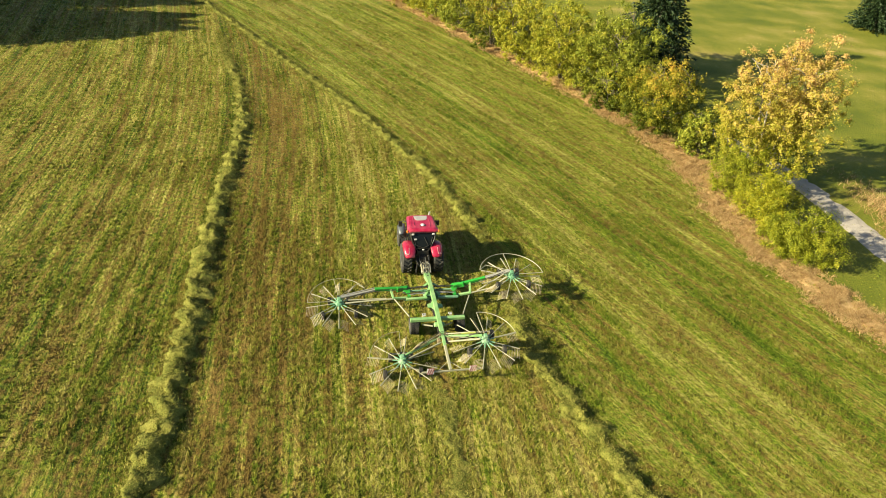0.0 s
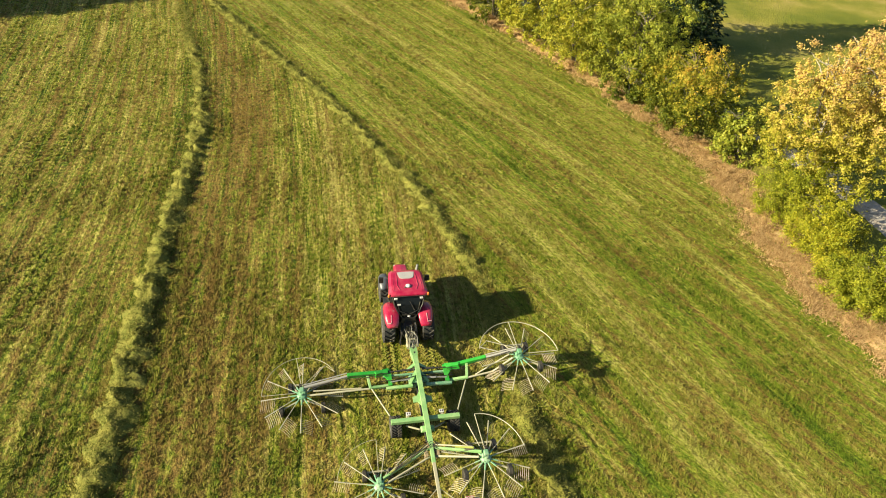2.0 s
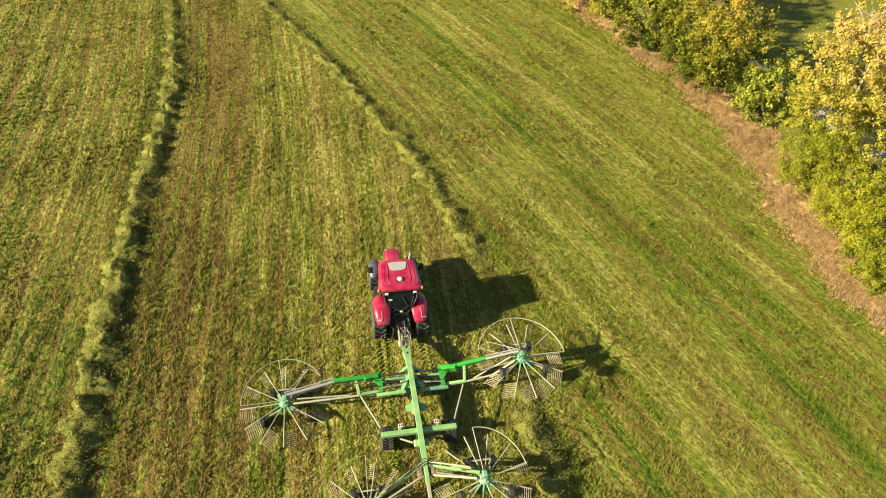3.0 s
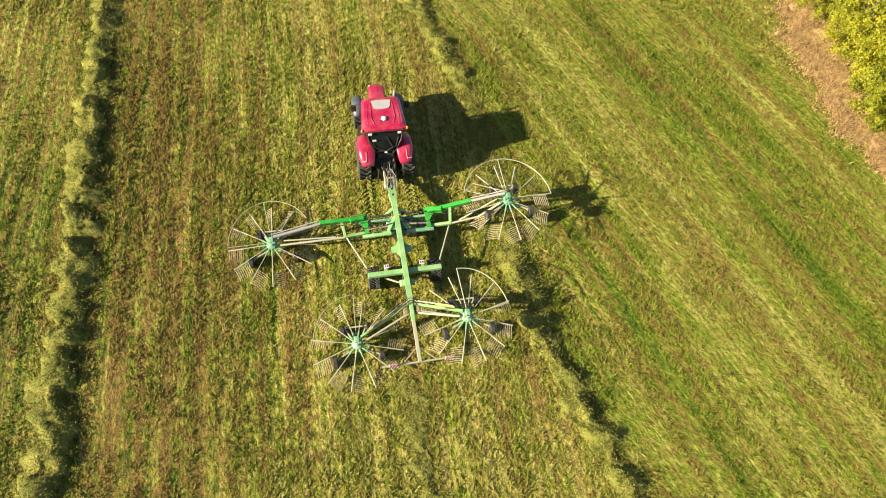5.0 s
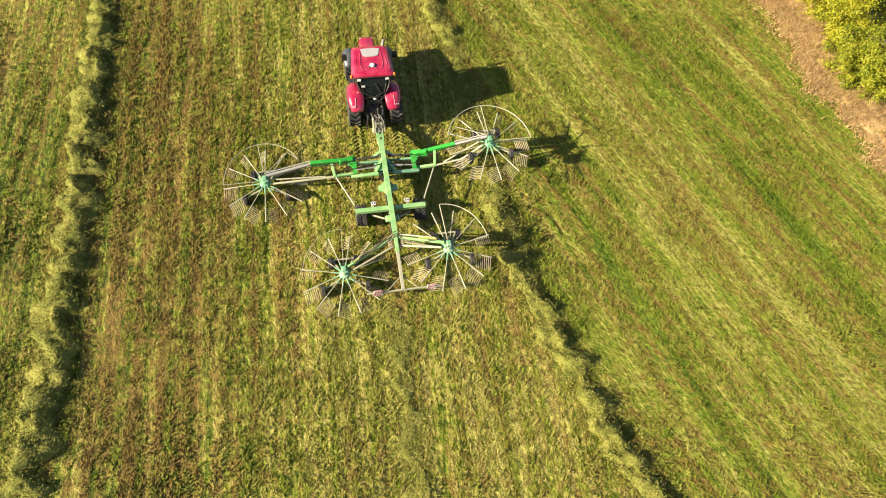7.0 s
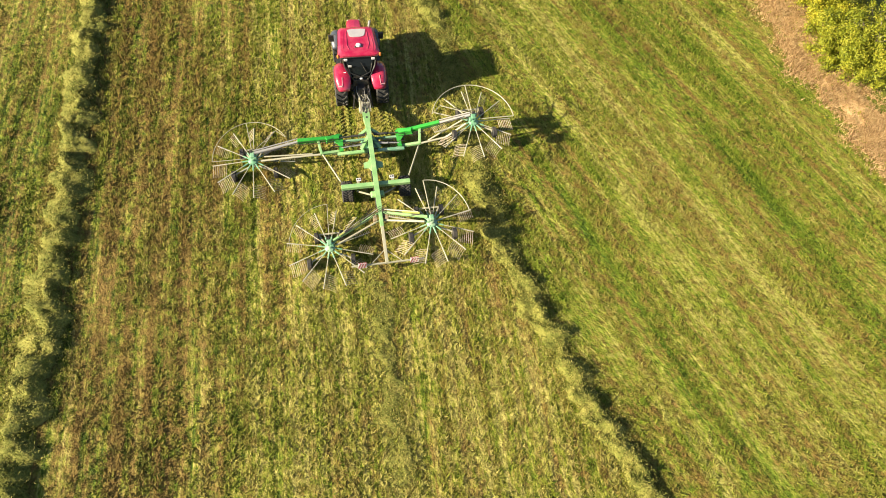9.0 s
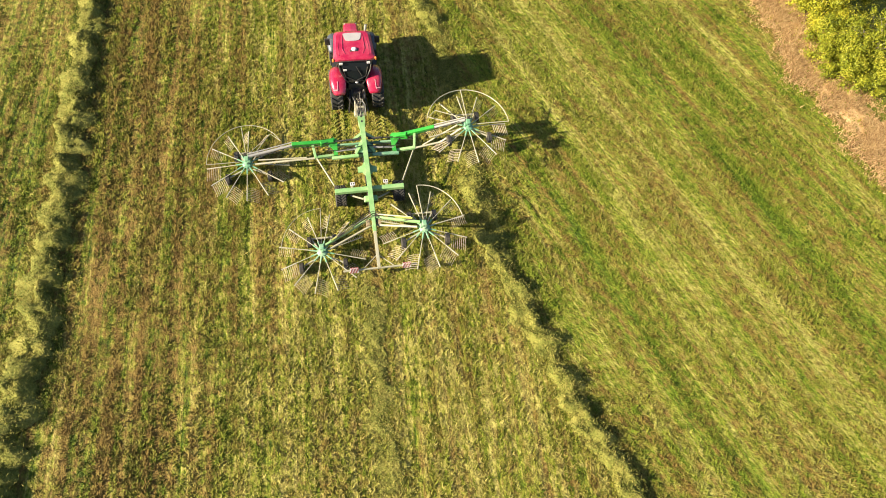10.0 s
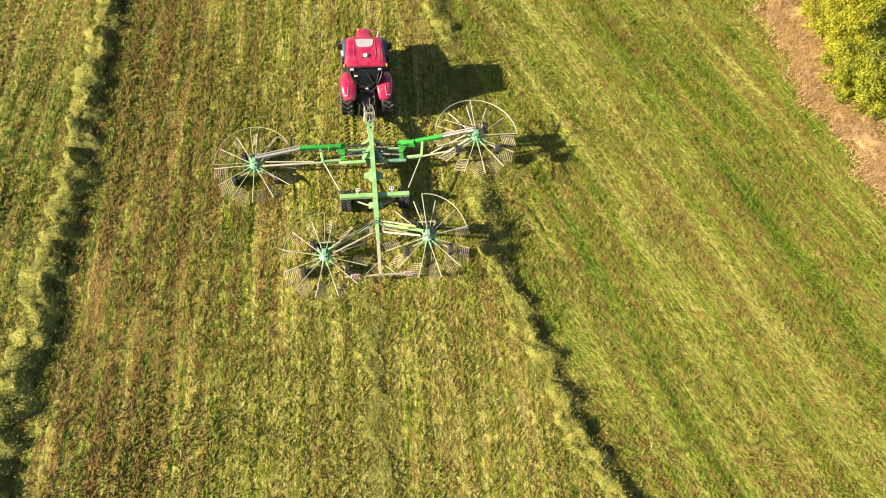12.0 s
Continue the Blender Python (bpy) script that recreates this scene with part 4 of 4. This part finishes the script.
def build_rake():
    rk = tagged(new("rotary_rake"), "green four-rotor hay rake hitched behind the red tractor", "hay rake")
    rk.matrix_world = pose(0.35, -1.15, 0, 0, 0, 10)
    # long spine from the hitch to the tail
    bm = bmesh.new()
    loft(bm, [[(s * w, y, z + h * k) for s, k in ((-1, -1), (1, -1), (1, 1), (-1, 1))] for y, w, z, h in ((0.42, 0.07, 0.72, 0.08), (0.2, 0.12, 0.82, 0.13), (-0.1, 0.16, 0.92, 0.16), (-0.5, 0.16, 1.02, 0.16), (-0.8, 0.12, 1.08, 0.15), (-1.3, 0.1, 1.16, 0.12), (-3.0, 0.1, 1.2, 0.11), (-5.5, 0.1, 1.12, 0.1))])
    spine = part("spine_beam", bm, FADED, rk, "faded pale green main beam")
    # dark plates laid on the beam for the shade inside its holes
    for y, z in ((-0.2, 1.11), (-0.55, 1.19)):
        part("slot_shade", box(bmesh.new(), (0.0, y, z), (0.08, 0.12, 0.02), None, 0.9, 0.004), DARK, spine)
    # drive line and hydraulic lines slung below the beam
    bm = bmesh.new()
    box(bm, (0, -3.0, 0.82), (0.15, 4.2, 0.46), None, 0.85, 0.03)
    tube(bm, [(0.1, -0.9, 0.75), (0.11, -3.0, 0.7), (0.1, -5.2, 0.8)], 0.035, 8)
    tube(bm, [(-0.1, -0.9, 0.78), (-0.11, -3.0, 0.74), (-0.1, -5.2, 0.8)], 0.03, 8)
    part("drive_line", bm, DARK, rk, "dark drive line slung under the main beam")
    bm = beam(bmesh.new(), (0, -5.45, 1.12), (0, -6.3, 1.06), 0.16, 0.15, 0.02)
    part("tail_bracket", bm, FADED, rk, "faded green bracket round the tail beam")
    bm = bmesh.new()
    beam(bm, (0, -5.3, 1.1), (0, -7.95, 0.98), 0.13, 0.13)
    part("tail_beam", bm, CREAM, rk, "dusty pale tail beam")
    bm = bmesh.new()
    beam(bm, (0.02, 0.0, 0.99), (0.04, -0.42, 1.11), 0.13, 0.05)
    part("coupling", bm, DARK, rk)
    bm = tube(bmesh.new(), [(0, 0.4, 0.62), (0, 0.9, 0.55)], 0.07, 8)
    part("drawbar_eye", bm, DARK, rk)
    bm = bmesh.new()
    tube(bm, [(-0.22, -0.1, 1.06), (-0.2, 0.6, 0.98), (-0.16, 1.3, 0.9)], 0.055, 10)
    tube(bm, [(-0.22, -0.12, 1.06), (-0.22, 0.16, 1.03)], 0.085, 10)
    part("drive_shaft", bm, CREAM, rk, "dusty shielded drive shaft to the tractor")
    rng = random.Random(17)
    for k in range(9):
        a = -0.16 + 0.05 * k
        bm = tube(bmesh.new(), [(a, -0.15, 1.1), (a + rng.uniform(-0.08, 0.08), 0.25, 1.2 + rng.uniform(0, 0.2)), (a + rng.uniform(-0.16, 0.16), 0.6, 1.12 + rng.uniform(0, 0.25)), (a * 0.8, 0.95, 1.05), (a * 0.7, 1.3, 1.15)], 0.013, 6)
        part("hose", bm, (CREAM, BLACK, STEEL)[k % 3], rk, "dusty looped hydraulic hose")
    bm = box(bmesh.new(), (0.04, 0.42, 1.02), (0.36, 0.08, 0.1), None, 0.9, 0.015)
    part("hose_holder", bm, CREAM, rk)
    bm = bmesh.new()
    loft(bm, [[(-0.42, -3.3, z), (-0.42, -3.02, z), (-0.22, -2.96, z), (-0.08, -2.7, z), (-0.08, -3.5, z), (-0.22, -3.3, z)] for z in (1.06, 1.12)])
    part("gusset_plate", bm, FADED, rk)
    bm = bmesh.new()
    loft(bm, [[(0.42, -3.3, z), (0.42, -3.02, z), (0.22, -2.96, z), (0.08, -2.7, z), (0.08, -3.5, z), (0.22, -3.3, z)] for z in (1.02, 1.08)])
    part("gusset_plate", bm, FADED, rk)
    bm = box(bmesh.new(), (0, -4.65, 1.05), (0.62, 0.3, 0.12), None, 0.8, 0.03)
    part("gusset_plate", bm, FADED, rk)
    # chassis axle with two wide wheels
    bm = bmesh.new()
    beam(bm, (-1.5, -4.12, 0.98), (1.5, -4.12, 0.98), 0.2, 0.18, 0.02)
    axle = part("axle_beam", bm, FADED, rk, "faded green axle beam")
    for s in (-1, 1):
        bm = beam(bmesh.new(), (s * 0.75, -3.98, 1.0), (s * 0.75, -3.8, 0.85), 0.12, 0.2)
        part("axle_bracket", bm, CREAM, axle)
        bm = box(bmesh.new(), (s * 0.72, -3.86, 1.1), (0.2, 0.16, 0.02), None, 1, 0.006)
        plate = part("warning_plate", bm, WHITE, axle, "small white plate with dark marks")
        bm = bmesh.new()
        for o in (-0.045, 0.045):
            box(bm, (s * 0.72 + o, -3.86, 1.113), (0.05, 0.08, 0.008))
        part("mark", bm, BLACK, plate)
        bm = beam(bmesh.new(), (s * 0.3, -4.5, 0.8), (s * 0.85, -4.15, 0.65), 0.06, 0.06)
        part("stay", bm, CREAM, axle)
    for s in (-1, 1):
        wheel(rk, (s * 1.27, -4.0, 0.46), 0.46, 0.5, 0.24, 22)
        bm = bmesh.new()
        beam(bm, (s * 1.0, -4.0, 0.46), (s * 0.9, -4.05, 0.95), 0.1, 0.12)
        part("axle_leg", bm, DARK, axle)
    # cross frame that carries the front booms
    bm = bmesh.new()
    for y, z in ((-1.62, 0.95), (-2.1, 0.75)):
        beam(bm, (-1.6, y, z), (1.4, y, z), 0.09, 0.1)
    box(bm, (0, -1.9, 0.85), (0.9, 0.62, 0.34), None, 0.8, 0.04)
    cross = part("cross_frame", bm, HUBS, rk, "dark green cross frame")
    bm = bmesh.new()
    for s in (-1, 1):
        beam(bm, (s * 0.06, -1.2, 1.16), (s * 0.52, -1.5, 1.04), 0.13, 0.08, 0.015)
        beam(bm, (s * 0.06, -1.62, 1.18), (s * 0.42, -2.2, 1.02), 0.14, 0.08, 0.015)
    part("brace", bm, FADED, cross)
    for k, (y, z) in enumerate(((-1.45, 1.02), (-1.78, 1.0), (-2.2, 0.84), (-1.95, 1.06))):
        bm = bmesh.new()
        tube(bm, [(-1.7, y, z), (-0.8, y - 0.06, z + 0.05), (0, y + 0.05, z + 0.14), (0.8, y - 0.04, z + 0.04), (1.6, y, z)], 0.018, 6)
        part("hose", bm, BLACK, cross, "black hydraulic hose")
    for s in (-1, 1):
        up = 0.75 if s > 0 else 0.0
        hx, hy, hz = (4.65, -1.9, 1.95) if s > 0 else (-5.22, -2.0, 0.72)
        # boom: bright green outer box, bare steel inner tube
        bm = bmesh.new()
        p0, p1 = Vector((s * 1.35, -1.5, 1.08)), Vector((s * 3.2, -1.52, 1.12 + up * 0.6))
        beam(bm, p0, p1, 0.17, 0.2, 0.02)
        beam(bm, (s * 1.3, -1.38, 1.0), (s * 1.95, -1.6, 1.1 + up * 0.2), 0.18, 0.28, 0.02)
        loft(bm, [[(s * 1.2, -1.3, z), (s * 1.72, -1.42, z), (s * 1.55, -1.66, z), (s * 1.38, -1.9, z), (s * 1.4, -2.22, z), (s * 1.22, -2.2, z)] for z in (0.98, 1.06)])
        boom = part("boom", bm, BRIGHT, rk, "bright green folding boom")
        bm = bmesh.new()
        beam(bm, (s * 2.3, -1.5, 1.1 + up * 0.3), (s * 2.2, -2.22, 0.95 + up * 0.2), 0.11, 0.12)
        beam(bm, (s * 2.25, -2.2, 0.95 + up * 0.2), (s * 1.4, -2.1, 0.88), 0.12, 0.12)
        part("boom_bracket", bm, FADED, boom)
        for y0, y1, z0 in ((-1.5, -1.52, 1.12), (-1.95, -2.05, 1.05)):
            bm = tube(bmesh.new(), [(s * 0.2, y0, z0), (s * 0.8, (y0 + y1) / 2, z0 + 0.02)], 0.05, 8)
            tube(bm, [(s * 0.8, (y0 + y1) / 2, z0 + 0.02), (s * 1.3, y1, z0)], 0.026, 8)
            part("hydraulic_cylinder", bm, STEEL if y0 < -1.7 else DARK, boom, "hydraulic cylinder at the boom joint")
        bm = bmesh.new()
        beam(bm, (s * 0.3, -2.3, 0.98), (s * 1.5, -2.28, 0.92), 0.14, 0.1, 0.015)
        part("cross_beam", bm, FADED if s < 0 else HUBS, boom)
        bm = bmesh.new()
        tip = Vector((hx - s * 0.1, hy + 0.22, hz + 0.18))
        tube(bm, [p1.lerp(p0, 0.1), tip], 0.068, 12)
        tube(bm, [p1 + Vector((0, 0.13, 0.02)), tip + Vector((0, 0.12, 0.02))], 0.026, 8)
        part("boom_tube", bm, STEEL, boom, "bare steel telescopic tube")
        bm = bmesh.new()
        tube(bm, [(s * 2.25, -2.22, 0.95 + up * 0.2), (s * 3.4, -2.2, 0.9 + up * 0.6), (hx - s * 0.35, hy - 0.12, hz + 0.02)], 0.045, 8)
        tube(bm, [(s * 2.6, -2.15, 0.95 + up * 0.3), (hx - s * 0.5, hy + 0.02, hz + 0.12)], 0.032, 8)
        part("drive_shaft", bm, CREAM, boom, "dusty yellow drive shaft")
        bm = bmesh.new()
        tube(bm, [(s * 2.15, -2.25, 0.95), (s * 1.5, -3.75, 0.92)], 0.035, 8)
        part("steering_rod", bm, CREAM, rk, "pale tie rod")
        for k in range(2):
            bm = bmesh.new()
            o = 0.12 * k
            tube(bm, [(s * 1.3, -1.6 - o, 1.15), (s * 2.0, -1.66 - o, 1.2), (s * 3.2, -1.62 - o, 1.16 + up * 0.6), (hx - s * 0.4, hy + 0.1, hz + 0.25)], 0.013, 6)
            part("hose", bm, BLACK, boom)
        rotor(rk, hx, hy, hz, s, 1.38 if s > 0 else 0.0, (0, 165) if s > 0 else (0, 150), 3 + s, 1.85 if s > 0 else 1.72, 0.02 if s > 0 else 0.014)
        # rear rotors on swinging arms
        rx, ry, rz = (2.02, -6.65, 1.62) if s > 0 else (-2.25, -6.78, 0.7)
        bm = bmesh.new()
        beam(bm, (s * 0.05, -5.6, 1.05), (rx - s * 0.15, ry + 0.18, rz + 0.14), 0.085, 0.12)
        arm = part("rear_arm", bm, FADED, rk, "dusty green rear rotor arm")
        bm = beam(bmesh.new(), (s * 0.9, (ry - 5.5) / 2 + 0.14, rz * 0.5 + 0.68), (rx - s * 0.45, ry + 0.34, rz + 0.24), 0.07, 0.06)
        part("guard", bm, YELLOW, arm, "faded yellow shaft guard")
        bm = bmesh.new()
        tube(bm, [(s * 0.1, -5.95, 0.98), (rx - s * 0.3, ry + 0.02, rz + 0.06)], 0.045, 8)
        tube(bm, [(s * 0.15, -5.5, 1.12), (rx - s * 0.5, ry + 0.42, rz + 0.2)], 0.03, 8)
        part("drive_shaft", bm, CREAM, arm)
        bm = bmesh.new()
        for k in range(4):
            tube(bm, [(0, -5.3 - 0.1 * k, 1.2 + 0.02 * (k % 2)), (s * 0.7, -5.75 - 0.1 * k, 1.18), (rx - s * 0.4, ry + 0.3, rz + 0.22)], 0.014, 6)
        part("hose", bm, BLACK, arm)
        bm = bmesh.new()
        box(bm, (s * 0.24, -5.85, 0.98), (0.2, 0.32, 0.26), None, 0.85, 0.04)
        part("gearbox", bm, RUST, rk, "rusty brown gearbox")
        rotor(rk, rx, ry, rz, s, 1.04 if s > 0 else 0.0, (8, 92), 11 + s, 1.66, 0.02 if s > 0 else 0.012)
        hazard_board(rk, s * 1.07 + 0.06, -7.98, 1.0)
        bm = bmesh.new()
        tube(bm, [(s * 0.06, -7.4, 1.0), (s * 0.62, -7.9, 0.92)], 0.018, 6)
        part("stay", bm, CREAM, rk)
    bm = bmesh.new()
    beam(bm, (-1.45, -7.94, 0.92), (1.55, -7.94, 0.92), 0.06, 0.09)
    part("light_bar", bm, CREAM, rk, "dusty pale rear light bar")
    bm = bmesh.new()
    box(bm, (0, -5.5, 1.04), (0.3, 0.34, 0.28), None, 0.8, 0.05)
    box(bm, (0.12, -5.72, 0.98), (0.2, 0.2, 0.2), None, 0.8, 0.04)
    part("gearbox", bm, RUST, rk, "dusty brown centre gearbox")
    return rk


# ---- the place ----
build_ground()
strip("road", ROAD, -60, 64, -1.45, 1.45, 0.05, GRAVEL, "pale grey gravel farm track behind the hedge")
strip("verge", VERGE, -60, 80, 0.4, 2.6, 0.1, DRY, "strip of tall dry tan grass along the hedge", 1.2)
build_windrow(LEFT_ROW, -48, 44, 0.76, 0.42, 3, "long lumpy row of raked green hay", 7.0, (46.0, 12.0), 0.5)
build_windrow(RIGHT_ROW, -48, 70, 0.7, 0.34, 5, "long curving row of raked hay", 8.0, (1.5, 5.5), 0.36)
build_windrow(SWATH, -17.5, -9.4, 0.6, 0.12, 8, "thin fresh row of hay behind the rake", 4.0)
build_tractor()
build_rake()

# hedge, trees
broadleaf("ash_tree", 28.2, 16.6, 13.0, 5.0, 1.2, 90000, 0.078, 64, YELLOW_LEAF, 6, 0.15, "yellow autumn tree with several pale stems", "tree", "trees of the hedge", 140, PALE_BARK, 0.82)
for k, (x, y, h, r, mat, words) in enumerate(((25.3, 13.2, 4.6, 2.7, FRESH_LEAF, "lime green shrub at the foot of the yellow tree"), (25.4, 9.0, 4.2, 2.7, GOLD_LEAF, "golden yellow shrub beside the dry verge"), (26.4, 4.8, 3.8, 2.7, FRESH_LEAF, "lime green shrub beside the dry verge"))):
    broadleaf("shrub", x, y, h, r, 0.0, 46000, 0.055, 22 + k, mat, 4, 0.06, words, "shrub", "trees of the hedge", 210, None, 0.7, 1.45)
broadleaf("hedge_tree", 22.4, 24.8, 7.2, 4.4, 0.0, 46000, 0.085, 23, AMBER_LEAF, 4, 0.09, "amber and green hedge bush beside dry grass", "bush", "trees of the hedge", 110, None, 0.7, 1.15)
broadleaf("hedge_tree", 19.6, 33.2, 10.4, 5.2, 0.0, 58000, 0.088, 24, GREEN_LEAF, 4, 0.12, "tall green hedge tree turning yellow", "tree", "trees of the hedge", 110, None, 0.7, 1.15)
broadleaf("hedge_tree", 14.4, 36.4, 9.4, 4.8, 0.0, 50000, 0.088, 25, LIME_LEAF, 4, 0.12, "yellow-green hedge tree beside dry grass", "tree", "trees of the hedge", 110, None, 0.7, 1.15)
for k, (x, y, h, r) in enumerate(((10.6, 42.4, 8.8, 4.4), (7.4, 47.6, 8.2, 4.2), (4.0, 53.0, 8.4, 4.4), (0.2, 58.4, 8.2, 4.4), (-3.6, 64.2, 8.5, 4.6), (18.2, 29.0, 4.4, 2.6), (24.6, 20.4, 4.4, 2.6))):
    broadleaf("hedge_tree", x, y, h, r, 0.0, int(5600 * r), 0.11, 30 + k, (LIME_LEAF, AMBER_LEAF, GREEN_LEAF, LIME_LEAF)[k % 4], 4, 0.1, "green and yellow hedge tree beside dry grass", "tree", "trees of the hedge", 110, None, 0.7, 1.15)
spruce(26.0, 43.5, 17.0, 5.2, 41, "dark green spruce behind the hedge")
spruce(25.4, 40.6, 15.0, 4.6, 42, "dark green spruce behind the hedge")
spruce(69.0, 70.0, 9.0, 4.6, 43, "dark spruce at the pasture's far edge")
for k, (x, y, h) in enumerate(((-64, 33, 19), (-64, 38, 18), (-66, 44, 19), (-70, 31, 19), (-77, 26, 20), (-72, 36, 21), (-70, 50, 20), (-80, 31, 20), (-78, 41, 21), (-86, 19, 20), (-58, 41, 15), (-60, 35, 16), (-62, 47, 16), (-63, 36, 18), (-61, 32, 15), (-76, 46, 20))):
    spruce(x, y, h, 6.6, 50 + k, "tall dark spruce at the edge of the meadow", 1, 1.75)


def fence_post(x, y, h, lean):
    """A weathered post with a rough pointed head."""
    post = tagged(new("fence_post"), "weathered grey wooden fence post beside the track", "fence post", "posts along the track")
    post.matrix_world = pose(x, y, 0, lean, -4.3, 0)
    bm = tube(bmesh.new(), [(0, 0, -0.2), (0.01, 0, h * 0.5), (0, 0.01, h * 0.94), (0, 0, h)], 0.07, 8, 0.045)
    part("stake", bm, WOOD, post)
    bm = tube(bmesh.new(), [(0.06, -0.05, h * 0.8), (0.08, 0, h * 0.8), (0.06, 0.05, h * 0.8)], 0.02, 6)
    part("insulator", bm, WHITE, post)


for x, y, h, lean in ((37.4, 11.6, 1.2, 6), (35.6, 6.6, 1.1, -8), (36.4, 1.6, 1.2, 3)):
    fence_post(x, y, h, lean)


def build_verge_grass():
    rng = np.random.default_rng(5)
    y = np.concatenate([rng.uniform(-20, 66, 50000), rng.uniform(-7, 30, 95000)])
    x = curve_x(VERGE, y) + rng.normal(1.4, 0.72, len(y)) + 0.3 * np.sin(y * 1.1) + 0.25 * np.sin(y * 2.9)
    tuft = 0.45 * value_noise(x * 1.3, y * 1.3) + 0.55 * value_noise(x * 3.4 + 30, y * 3.4)
    keep = tuft > rng.uniform(0.1, 0.42, len(x))
    x, y, tuft = x[keep], y[keep], tuft[keep]
    me = blades_mesh("verge_grass", x, y, np.full(len(x), 0.04), 0.04 + 0.5 * np.maximum(0.0, tuft - 0.28), 0.032, 0.8, DRY_BLADES, 3)
    tagged(new("verge_grass", me), "tall dry tan grass in uneven tufts", "grass", kind="stuff")


def build_tracks():
    """Pressed chevrons that the rear tyres left in the stubble."""
    rng = random.Random(4)
    base = pose(0.02, 0.47, 0, 0, 0, 9.5)
    bm = bmesh.new()
    for s in (-1, 1):
        y = -0.7
        while y > -3.4:
            for side in (-1, 1):
                m = base @ pose(s * 0.96 + side * 0.15 + rng.uniform(-0.02, 0.02), y + (0.11 if side > 0 else 0), 0.012, 0, 0, side * -38 + rng.uniform(-5, 5))
                box(bm, (0, 0, 0), (0.32, 0.08, 0.09), m, 0.6)
            y -= 0.22
    me = bpy.data.meshes.new("tyre_tracks")
    bm.to_mesh(me)
    bm.free()
    me.materials.append(HAY)
    tagged(new("tyre_tracks", me), "chevron tread marks pressed into mown grass", "tyre track", kind="stuff")


def build_fallen_leaves():
    """Single yellow leaves dropped round the hedge, on the track and the meadow's edge."""
    rng = np.random.default_rng(21)
    n = 5200
    y = rng.uniform(-4, 34, n)
    x = curve_x(VERGE, y) + np.where(rng.random(n) < 0.5, rng.exponential(4.0, n), -rng.exponential(2.6, n)) + 1.5
    a, r = rng.uniform(0, 6.28, n), rng.uniform(0.03, 0.06, n)
    z = np.full(n, 0.13)
    c, d = r * np.cos(a), r * np.sin(a)
    tip = rng.normal(0, 0.02, n)
    v = np.concatenate([np.stack(q, 1) for q in ((x - c, y - d, z), (x + d * 0.6, y - c * 0.6, z + tip), (x + c, y + d, z), (x - d * 0.6, y + c * 0.6, z - tip))])
    k = np.arange(n)
    me = mesh_np("fallen_leaves", v, np.stack([k, k + n, k + 2 * n, k + 3 * n], 1), YELLOW_LEAF)
    tagged(new("fallen_leaves", me), "scattered yellow leaves fallen round the hedge", "fallen leaves", kind="stuff")


def build_weeds():
    """Rank dry weeds round the posts beside the track."""
    rng = np.random.default_rng(31)
    x, y = rng.normal(36.6, 0.9, 900), rng.normal(10.0, 3.2, 900)
    me = blades_mesh("dry_weeds", x, y, np.zeros(900), np.full(900, 0.5) * rng.uniform(0.4, 1.2, 900), 0.03, 0.8, DRY_BLADES, 5)
    tagged(new("dry_weeds", me), "rank dry weeds round the fence posts", "weeds", kind="stuff")


build_verge_grass()
build_fallen_leaves()
build_weeds()
build_tracks()
build_grass()
